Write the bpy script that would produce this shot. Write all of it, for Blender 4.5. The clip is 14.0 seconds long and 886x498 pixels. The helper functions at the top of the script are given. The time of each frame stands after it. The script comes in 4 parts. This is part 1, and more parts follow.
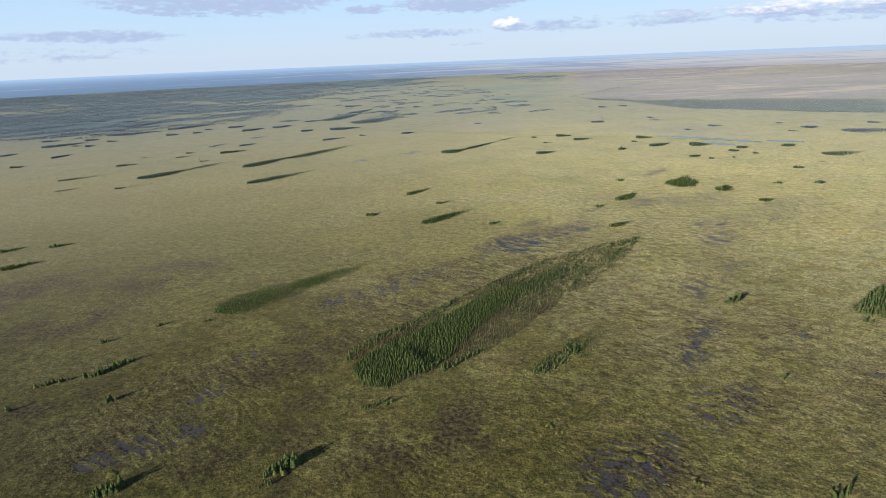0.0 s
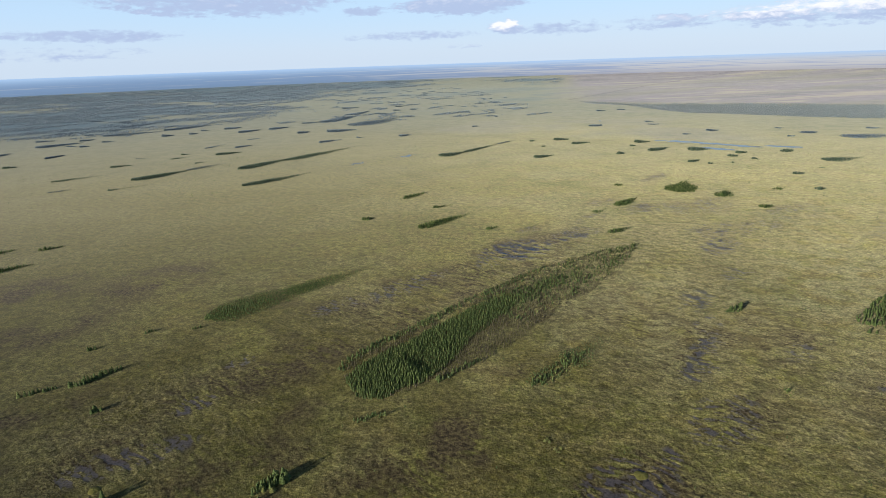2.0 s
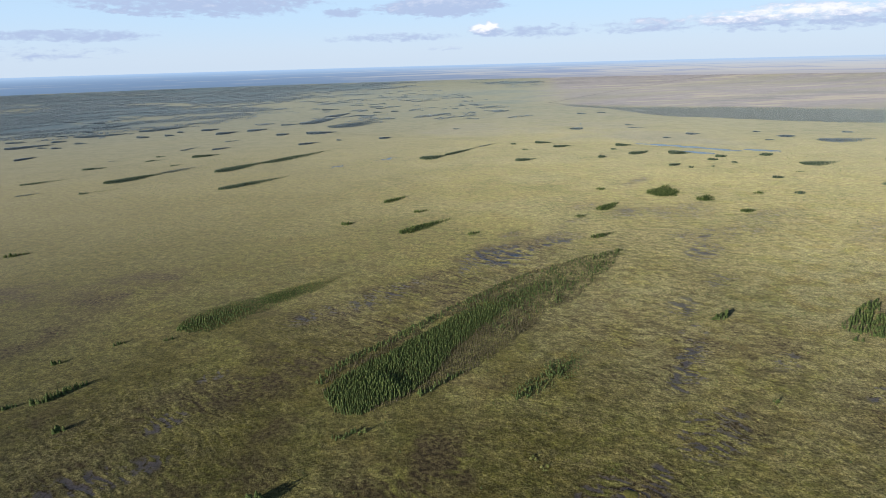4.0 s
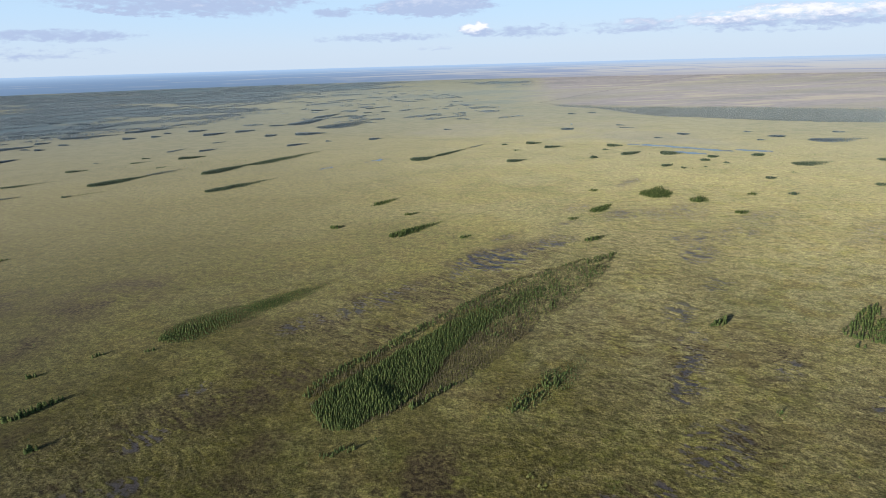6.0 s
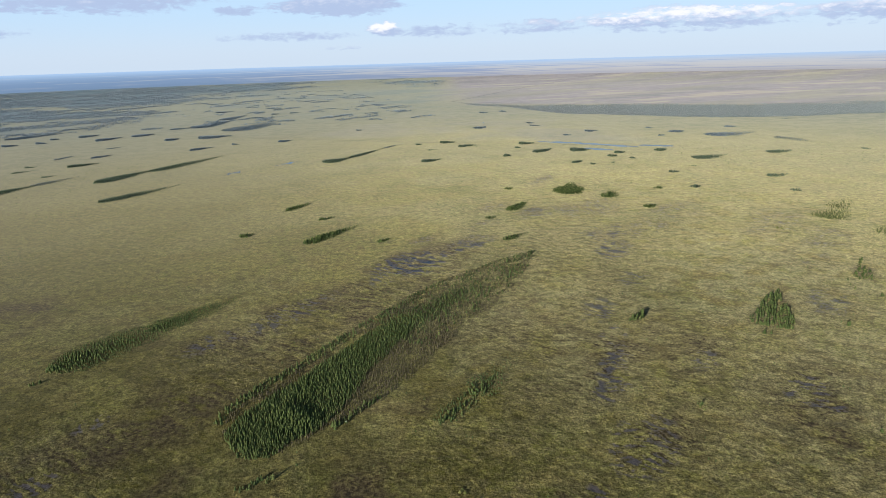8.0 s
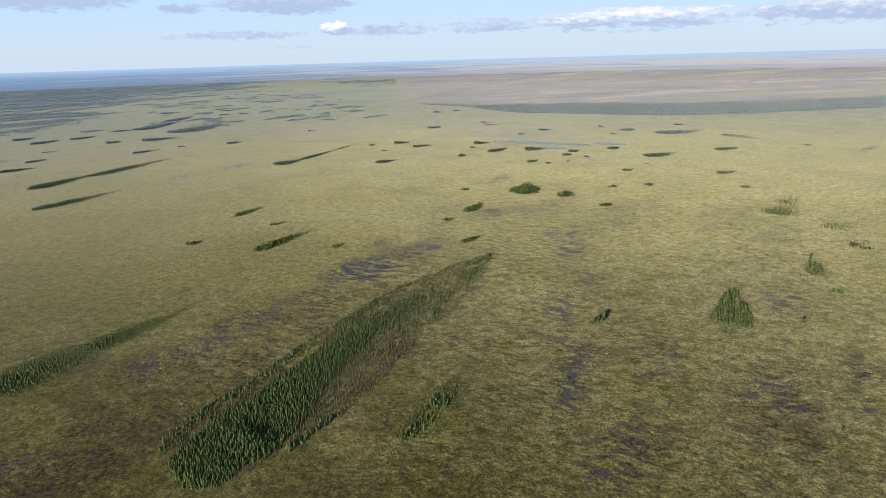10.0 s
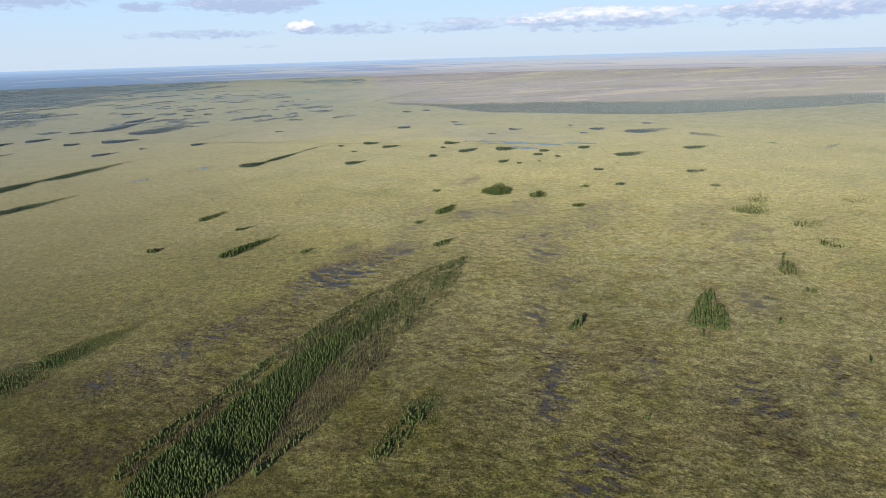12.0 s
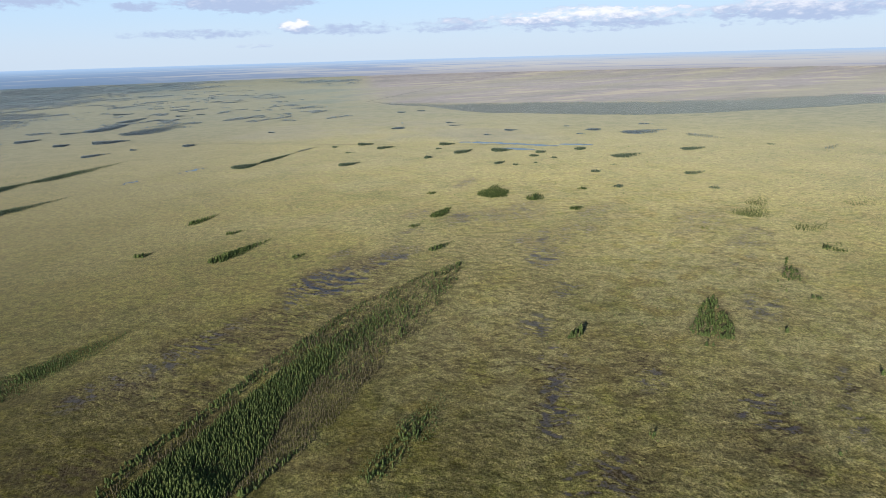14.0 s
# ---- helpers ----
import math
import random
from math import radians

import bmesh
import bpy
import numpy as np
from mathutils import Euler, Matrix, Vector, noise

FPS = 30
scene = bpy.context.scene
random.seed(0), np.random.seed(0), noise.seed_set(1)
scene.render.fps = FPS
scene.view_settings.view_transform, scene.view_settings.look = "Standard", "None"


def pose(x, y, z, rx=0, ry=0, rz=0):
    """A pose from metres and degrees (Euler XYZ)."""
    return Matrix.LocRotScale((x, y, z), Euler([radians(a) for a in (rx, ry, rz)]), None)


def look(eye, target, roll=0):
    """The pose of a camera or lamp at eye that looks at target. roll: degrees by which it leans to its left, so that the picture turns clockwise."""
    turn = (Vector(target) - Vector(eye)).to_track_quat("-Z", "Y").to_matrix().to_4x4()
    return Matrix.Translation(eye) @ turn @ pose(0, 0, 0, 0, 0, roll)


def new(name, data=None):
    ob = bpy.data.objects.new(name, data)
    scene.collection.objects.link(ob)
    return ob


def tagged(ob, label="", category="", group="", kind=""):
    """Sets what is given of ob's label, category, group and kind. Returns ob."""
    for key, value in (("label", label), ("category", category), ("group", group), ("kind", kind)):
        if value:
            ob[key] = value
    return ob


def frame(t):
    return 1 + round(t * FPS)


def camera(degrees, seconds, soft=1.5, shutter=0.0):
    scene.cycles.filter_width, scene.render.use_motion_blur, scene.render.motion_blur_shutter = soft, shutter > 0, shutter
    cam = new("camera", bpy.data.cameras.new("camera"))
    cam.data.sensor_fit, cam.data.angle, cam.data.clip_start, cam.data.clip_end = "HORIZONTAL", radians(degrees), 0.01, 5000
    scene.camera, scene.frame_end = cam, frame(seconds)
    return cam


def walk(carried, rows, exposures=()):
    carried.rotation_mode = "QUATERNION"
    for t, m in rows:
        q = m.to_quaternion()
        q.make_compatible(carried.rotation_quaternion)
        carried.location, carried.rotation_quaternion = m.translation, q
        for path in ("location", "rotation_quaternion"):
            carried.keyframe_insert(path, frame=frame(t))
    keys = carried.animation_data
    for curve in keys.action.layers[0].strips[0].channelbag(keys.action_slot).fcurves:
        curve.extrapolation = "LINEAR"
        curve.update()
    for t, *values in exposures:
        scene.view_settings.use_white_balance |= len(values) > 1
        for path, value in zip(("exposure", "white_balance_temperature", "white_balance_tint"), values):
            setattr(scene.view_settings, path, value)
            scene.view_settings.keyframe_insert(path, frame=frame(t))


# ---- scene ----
cam = camera(71.09, 14.0, soft=0.6)
# seconds, eye, yaw, pitch, lean to the right (degrees)
PATH = [
    (0, (0.00, -0.00, 120.00), 0.00, -17.14, 2.35),
    (0.5, (0.11, 1.46, 120.07), 0.27, -17.11, 2.21),
    (1, (0.23, 2.99, 120.17), 0.54, -17.06, 2.16),
    (1.5, (0.35, 4.66, 120.29), 0.61, -16.99, 2.05),
    (2, (0.41, 6.49, 120.39), -0.30, -16.96, 1.93),
    (2.5, (0.41, 8.51, 120.47), -1.30, -16.93, 1.87),
    (5, (0.32, 19.54, 120.69), -2.30, -16.82, 1.54),
    (5.5, (0.37, 21.87, 120.71), -2.50, -16.83, 1.57),
    (6, (0.46, 24.26, 120.68), -3.01, -16.86, 1.57),
    (6.5, (0.57, 26.69, 120.62), -4.74, -16.93, 1.53),
    (7, (0.66, 29.15, 120.54), -7.47, -16.99, 1.61),
    (7.5, (0.77, 31.63, 120.44), -9.93, -17.07, 1.68),
    (8, (0.99, 34.09, 120.38), -10.96, -17.11, 1.66),
    (10.5, (3.16, 46.35, 120.27), -16.27, -17.34, 1.65),
    (11, (3.69, 48.78, 120.27), -17.17, -17.39, 1.69),
    (11.5, (4.31, 51.18, 120.27), -17.64, -17.41, 1.65),
    (12, (4.98, 53.57, 120.26), -17.92, -17.42, 1.64),
    (12.5, (5.68, 55.93, 120.27), -18.10, -17.43, 1.61),
    (13, (6.39, 58.28, 120.29), -18.20, -17.43, 1.58),
    (13.5, (7.11, 60.62, 120.32), -18.31, -17.43, 1.57),
    (14, (7.82, 62.95, 120.34), -18.40, -17.43, 1.58),
]


def aimed(eye, yaw, pitch, lean):
    y, p = radians(yaw), radians(pitch)
    ahead = Vector((-math.sin(y) * math.cos(p), math.cos(y) * math.cos(p), math.sin(p)))
    return look(eye, Vector(eye) + 100 * ahead, -lean)


walk(cam, [(t, aimed(eye, yaw, pitch, lean)) for t, eye, yaw, pitch, lean in PATH], [(0, 0.50, 6000, 10), (14, 0.50, 6000, 10)])

# ---- light: a low evening sun behind and to one side, pale northern sky ----
SUN_AZ, SUN_EL = radians(225.5), radians(14.5)
sun_data = bpy.data.lights.new("sun", "SUN")
sun_data.energy, sun_data.angle, sun_data.color = 5.0, radians(0.55), (1.0, 0.87, 0.68)
sun = new("sun", sun_data)
SUN_WAY = Vector((math.sin(SUN_AZ) * math.cos(SUN_EL), math.cos(SUN_AZ) * math.cos(SUN_EL), math.sin(SUN_EL)))
sun.matrix_world = look(SUN_WAY * 900, (0, 0, 0))


class Nodes:
    """Short spelling for node trees."""

    def __init__(self, tree):
        self.tree = tree
        tree.nodes.clear()

    def add(self, kind, inputs=(), **settings):
        node = self.tree.nodes.new(kind)
        for key, value in settings.items():
            setattr(node, key, value)
        for key, value in dict(inputs).items():
            if isinstance(value, bpy.types.NodeSocket):
                self.tree.links.new(value, node.inputs[key])
            else:
                node.inputs[key].default_value = value
        return node

    def math(self, op, a, b=0.0, c=0.0, clamp=False):
        return self.add("ShaderNodeMath", {0: a, 1: b, 2: c}, operation=op, use_clamp=clamp).outputs[0]

    def ramp(self, value, low, high, to_low=0.0, to_high=1.0):
        return self.add("ShaderNodeMapRange", {"Value": value, "From Min": low, "From Max": high, "To Min": to_low, "To Max": to_high},
                        interpolation_type="SMOOTHSTEP").outputs["Result"]

    def mix(self, factor, a, b, blend="MIX"):
        node = self.add("ShaderNodeMix", {"Factor": factor}, data_type="RGBA", blend_type=blend)
        for key, value in ((6, a), (7, b)):
            if isinstance(value, bpy.types.NodeSocket):
                self.tree.links.new(value, node.inputs[key])
            else:
                node.inputs[key].default_value = (*value, 1)
        return node.outputs[2]

    def noise(self, where, scale, detail=4.0, rough=0.55, warp=0.0):
        return self.add("ShaderNodeTexNoise", {"Vector": where, "Scale": scale, "Detail": detail, "Roughness": rough, "Distortion": warp}).outputs["Fac"]


def sky():
    world = bpy.data.worlds.new("evening_sky")
    scene.world = world
    world.use_nodes = True
    n = Nodes(world.node_tree)
    air = n.add("ShaderNodeTexSky", sky_type="NISHITA", sun_disc=False, sun_elevation=SUN_EL, sun_rotation=SUN_AZ, altitude=120.0,
                air_density=1.0, dust_density=1.2, ozone_density=1.6)
    way = n.add("ShaderNodeTexCoord").outputs["Generated"]
    axis = n.add("ShaderNodeSeparateXYZ", {0: way})
    az = n.math("MULTIPLY", n.math("ARCTAN2", axis.outputs[0], axis.outputs[1]), 57.2958)
    el = n.math("MULTIPLY", n.math("ARCSINE", axis.outputs[2]), 57.2958)
    flat = n.add("ShaderNodeCombineXYZ", {0: az, 1: n.math("MULTIPLY", el, 2.6)}).outputs[0]
    billow = n.noise(flat, 0.85, 9.0, 0.64, 0.4)
    lump = n.math("SUBTRACT", n.noise(flat, 0.9, 7.0, 0.55, 0.3), 0.5)
    streak = n.noise(n.add("ShaderNodeCombineXYZ", {0: n.math("MULTIPLY", az, 0.25), 1: n.math("MULTIPLY", el, 2.2)}).outputs[0], 0.7, 6.0, 0.55, 0.3)
    # cloud banks: bearing, height, half width, half depth (degrees), share of lit white, thickness
    banks = [
        (-17.5, 4.9, 10.5, 1.0, 0.12, 1.0), (-5.8, 4.2, 2.4, 0.42, 0.0, 0.9), (2.6, 4.5, 6.0, 0.9, 0.25, 1.1), (5.8, 5.4, 2.8, 1.0, 1.3, 1.4), (6.4, 2.55, 1.7, 0.65, 1.0, 1.1),
        (12.0, 2.3, 5.0, 0.55, 0.1, 0.75), (-1.5, 2.1, 6.2, 0.42, 0.2, 0.7), (20.0, 2.4, 5.0, 0.6, 0.45, 0.7), (31.5, 2.6, 10.5, 1.0, 0.95, 0.9),
        (47.0, 2.7, 8.0, 1.1, 0.6, 1.0), (-27.5, 2.6, 7.5, 0.5, 0.05, 0.85), (-31.0, 1.3, 8.5, 0.6, 0.0, 0.5), (3.0, 1.1, 2.0, 0.25, 0.7, 0.5),
    ]
    cover, lit = None, None
    for a, e, w, h, share, thick in banks:
        across = n.math("DIVIDE", n.math("SUBTRACT", az, a), w)
        rise = n.math("DIVIDE", n.math("SUBTRACT", el, e), h)
        across = n.math("ADD", across, n.math("MULTIPLY", lump, 0.7))
        rise = n.math("ADD", rise, n.math("MULTIPLY", lump, 1.3))
        off = n.math("ADD", n.math("MULTIPLY", across, across), n.math("MULTIPLY", rise, rise))
        bank = n.math("MULTIPLY", n.ramp(off, 0.0, 1.6, 1.0, 0.0), thick)
        top = n.math("MULTIPLY", bank, n.math("MULTIPLY", n.ramp(rise, -0.7, 0.5), share))
        cover = bank if cover is None else n.math("MAXIMUM", cover, bank)
        lit = top if lit is None else n.math("MAXIMUM", lit, top)
    fray = n.math("SUBTRACT", n.math("ADD", n.math("MULTIPLY", billow, 1.5), n.math("MULTIPLY", streak, 1.1)), 1.3)
    seen = n.ramp(n.math("ADD", cover, n.math("MULTIPLY", fray, 1.3)), 0.25, 0.95, 0.0, 0.92)
    seen = n.math("MULTIPLY", seen, n.ramp(cover, 0.0, 0.25))
    # broken cloud over the rest of the sky, out of the narrow strip above the horizon
    spread = n.noise(way, 3.0, 6.0, 0.6, 0.4)
    above = n.math("MULTIPLY", n.ramp(spread, 0.50, 0.70, 0.0, 0.2), n.ramp(el, 6.0, 14.0))
    glow = n.ramp(n.math("ADD", n.math("ADD", lit, n.math("MULTIPLY", lump, 0.5)), n.math("MULTIPLY", fray, 0.6)), 0.10, 0.95)
    tone = n.mix(glow, (5.0, 5.8, 7.6), (11.0, 10.5, 10.3))
    veil = n.mix(n.ramp(el, 4.0, 14.0, 0.85, 0.0), air.outputs[0], n.mix(n.ramp(el, 0.0, 5.0), (7.7, 8.7, 9.7), (6.5, 8.5, 10.4)))
    whole = n.mix(n.math("MAXIMUM", seen, above), veil, tone)
    back = n.add("ShaderNodeBackground", {"Color": whole, "Strength": 0.069})
    n.add("ShaderNodeOutputWorld", {"Surface": back.outputs[0]})


sky()


# ---- noise for building ----
def lattice(i, j, seed):
    h = (i.astype(np.int64) * 374761393 + j.astype(np.int64) * 668265263 + seed * 1442695041) & 0xFFFFFFFF
    h = ((h ^ (h >> 13)) * 1274126177) & 0xFFFFFFFF
    return ((h ^ (h >> 16)) & 0xFFFF) / 65535.0


def value(x, y, seed=0):
    i, j = np.floor(x), np.floor(y)
    u, v = x - i, y - j
    u, v = u * u * (3 - 2 * u), v * v * (3 - 2 * v)
    low = lattice(i, j, seed) * (1 - u) + lattice(i + 1, j, seed) * u
    high = lattice(i, j + 1, seed) * (1 - u) + lattice(i + 1, j + 1, seed) * u
    return low * (1 - v) + high * v


def fractal(x, y, octaves=4, seed=0):
    total, weight, size = 0.0, 0.5, 1.0
    for o in range(octaves):
        total = total + weight * value(x * size, y * size, seed + o)
        weight, size = weight * 0.5, size * 2.03
    return total / (1 - 0.5**octaves)


def smooth(x, low, high):
    t = np.clip((x - low) / (high - low), 0, 1)
    return t * t * (3 - 2 * t)


FLOW = radians(43)  # bearing along which the water, and every tree island, is drawn out
COS, SIN = math.cos(FLOW), math.sin(FLOW)


def blob(x, y, cx, cy, length, width, bearing=43.0):
    """1 in the middle of a drawn-out patch, fading to 0 past its rim."""
    b = radians(bearing)
    s, v = (x - cx) * math.sin(b) + (y - cy) * math.cos(b), (x - cx) * math.cos(b) - (y - cy) * math.sin(b)
    d = (2 * s / length) ** 2 + (2 * v / width) ** 2
    return np.clip(1.25 - d, 0, 1)


# wet hollows: place, length, width, depth
WET = [(52, 396, 70, 40, 0.95), (40, 380, 60, 22, 0.7), (66, 442, 40, 16, 0.6), (98, 430, 66, 28, 0.75), (116, 467, 50, 22, 0.5),
       (172, 499, 70, 34, 0.6), (141, 523, 44, 22, 0.5), (192, 425, 60, 34, 0.7), (180, 386, 50, 26, 0.85), (228, 429, 66, 34, 0.5),
       (213, 498, 100, 60, 0.55), (219, 624, 56, 18, 0.9), (169, 337, 44, 18, 0.45), (270, 470, 90, 50, 0.42), (320, 415, 110, 44, 0.5),
       (326, 374, 80, 34, 0.5), (242, 278, 56, 22, 0.5), (290, 345, 60, 26, 0.4), (123, 268, 26, 13, 0.7), (114, 247, 44, 12, 0.95),
       (102, 227, 32, 14, 0.85), (127, 297, 44, 22, 0.45), (170, 208, 30, 17, 0.85), (167, 195, 24, 13, 0.85), (192, 190, 28, 10, 0.65),
       (213, 209, 32, 9, 0.5), (96, 191, 44, 24, 0.75), (148, 238, 24, 13, 0.55), (-94, 214, 20, 13, 0.95), (-102, 181, 28, 13, 0.85),
       (53, 158, 46, 26, 0.95), (66, 168, 24, 12, 0.8), (-112, 177, 32, 15, 0.6), (-92, 186, 26, 12, 0.6), (-52, 310, 46, 18, 0.55),
       (-85, 249, 20, 9, 0.75), (-20, 335, 80, 26, 0.5)]
WET_FAR = [(350, 872, 18, 56, 1.0), (374, 848, 20, 44, 0.95), (400, 818, 16, 56, 1.0), (442, 803, 16, 50, 1.0), (461, 788, 14, 34, 1.0),
           (362, 798, 16, 60, 0.9), (325, 890, 12, 40, 0.9), (-40, 830, 50, 14, 0.45), (-100, 780, 50, 16, 0.4)]
# bare brown peat and dwarf shrub
PEAT = [(-44, 308, 120, 38), (-92, 222, 70, 34), (-110, 183, 60, 30), (55, 158, 60, 36), (-170, 355, 90, 60), (-195, 285, 90, 40), (105, 190, 50, 26),
        (146, 239, 50, 22), (-20, 290, 60, 20), (-250, 330, 120, 60), (-150, 195, 90, 50), (-10, 175, 90, 40), (-60, 250, 150, 40)]
# dark ground under the trees: litter, with shade between the crowns painted in
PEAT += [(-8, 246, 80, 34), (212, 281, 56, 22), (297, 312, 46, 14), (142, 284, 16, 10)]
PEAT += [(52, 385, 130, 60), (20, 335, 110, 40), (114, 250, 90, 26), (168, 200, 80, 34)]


# ground where the bog is drawn into marked strings and hollows
STRINGS = [(100, 180, 240, 190), (-25, 300, 190, 64), (60, 385, 170, 80), (175, 420, 200, 130), (-95, 215, 120, 70), (250, 500, 280, 170), (300, 380, 150, 90)]


def lively(x, y):
    """How marked the strings are: strong on string bog, faint on the smooth lawns and far off."""
    total = np.zeros_like(x)
    for cx, cy, length, width in STRINGS:
        total = np.maximum(total, blob(x, y, cx, cy, length, width))
    for cx, cy, length, width, deep in WET:
        total = np.maximum(total, 0.8 * blob(x, y, cx, cy, 1.5 * length, 1.7 * width))
    patchy = smooth(fractal(x / 75, y / 75, 3, 65), 0.35, 0.7)
    return np.clip((0.28 + 0.35 * patchy) * (1 - 0.8 * smooth(np.hypot(x, y), 250, 520)) + total * (0.5 + 0.5 * patchy) * (1 - 0.55 * smooth(np.hypot(x, y), 320, 560)), 0, 1.35)


def drift(x, y):
    """Metres along and across the seeping water, which swings towards the north past the great island."""
    east = np.clip(x, 0, 240)
    s = y * COS + np.minimum(x, 0) * SIN + SIN * east - 0.30 * east**2 / 480 + (SIN - 0.30) * np.maximum(x - 240, 0)
    v = x * COS - y * SIN
    s = s + 14 * (fractal(x / 40, y / 40, 3, 40) - 0.5) + 5 * (fractal(x / 11, y / 11, 2, 45) - 0.5)
    return s, v + 12 * (fractal(x / 30, y / 30, 2, 50) - 0.5)


def relief(x, y):
    """Height of the bog's strings and hollows, -1 to 1, and the slow swell under them."""
    s2, v2 = drift(x, y)
    strings = np.tanh(5.5 * (fractal(s2 / 1.2, v2 / 4.2, 2, 11) - 0.5))
    fine = fractal(s2 / 1.1, v2 / 2.4, 2, 21)
    return np.clip((0.8 * strings + 0.25 * (fine - 0.5)) * lively(x, y) + 0.25 * (fractal(x / 2.6, y / 2.6, 2, 31) - 0.5), -1, 1), fractal(x / 120, y / 120, 3, 61)


def wetness(x, y):
    total = np.zeros_like(x)
    for cx, cy, length, width, deep in WET + WET_FAR:
        total = np.maximum(total, deep * blob(x, y, cx, cy, length, width))
    return total * smooth(fractal(x / 16, y / 16, 3, 71), 0.2, 0.5)


def far_rise(r):
    """The land's slow rise to the skyline."""
    return 90.0 * smooth(r, 2700.0, 4960.0)


def wooded(x, y):
    """1 where the far plain is dark woodland, 0 where it is open bog."""
    left = smooth(-x + 0.06 * y + 700 * (fractal(x / 420, y / 420, 4, 81) - 0.5), 300, 750) * smooth(y, 1020, 1400)
    open_tongue = 1 - smooth(np.abs(x + 0.06 * y - 330 + 250 * (fractal(x / 700, y / 300, 2, 86) - 0.5)) + np.maximum(y - 2300, 0) * 0.28, 330, 620)
    patch = smooth(fractal(x / 330, y / 210, 4, 91), 0.27, 0.45)
    far = smooth(np.hypot(x, y) + 0.25 * np.minimum(-x, 0), 2500, 3100) * smooth(fractal(x / 900, y / 260, 4, 95), 0.22, 0.42)
    return np.clip(np.maximum(left * patch, far) * (1 - 0.85 * open_tongue) * (1 - heath(x, y)), 0, 1)


def heath(x, y):
    """The purple-brown shrub plain behind the long wood, with its grassy lanes."""
    behind = smooth((x - 400) * 0.55 + (y - 1780) * 0.85, -170, -20) * smooth(x - 0.18 * y, -60, 160)
    lanes = smooth(fractal((x + y) / 1400, (y - 0.5 * x) / 150, 4, 101), 0.48, 0.68)
    past_track = smooth(y - (1069 - 0.614 * x), 0, 70) * smooth(x - ((y - 1161) / 1.565 - 29), -10, 80) * (1 - smooth(y, 1700, 2100)) * smooth(900 - x, 380, 480)
    return np.maximum(behind * (1 - 0.2 * lanes), 0.5 * past_track * smooth(fractal(x / 90, y / 60, 3, 105), 0.25, 0.6))


FRONT = ([383, 406, 469, 494, 521, 613, 692, 762, 883, 1006, 1133, 1228, 1480], [1777, 1640, 1540, 1395, 1300, 1215, 1132, 1086, 1045, 1033, 1021, 1018, 1005])
BACK = ([383, 469, 527, 581, 736, 952, 1069, 1208, 1351, 1500], [1800, 1660, 1580, 1570, 1480, 1345, 1300, 1275, 1250, 1235])


def in_long_wood(x, y):
    wave = 30 * (fractal(x / 60, y / 60, 3, 171) - 0.5)
    inside = ((x > 383) & (x < 1700) & (y > np.interp(x, *FRONT) + wave)).astype(float)
    return inside * (1 - smooth(y - np.interp(x, *BACK) - 3 * wave, -110, 40))


# ---- materials ----
def material(name):
    m = bpy.data.materials.new(name)
    m.use_nodes = True
    return m, Nodes(m.node_tree)


def finish(n, colour, rough=0.9, bump=None, strength=0.3, distance=0.1, specular=0.2, extra=()):
    inputs = {"Base Color": colour, "Roughness": rough, "Specular IOR Level": specular, **dict(extra)}
    if bump is not None:
        inputs["Normal"] = n.add("ShaderNodeBump", {"Height": bump, "Strength": strength, "Distance": distance}).outputs[0]
    shader = n.add("ShaderNodeBsdfPrincipled", inputs)
    n.add("ShaderNodeOutputMaterial", {"Surface": shader.outputs[0]})


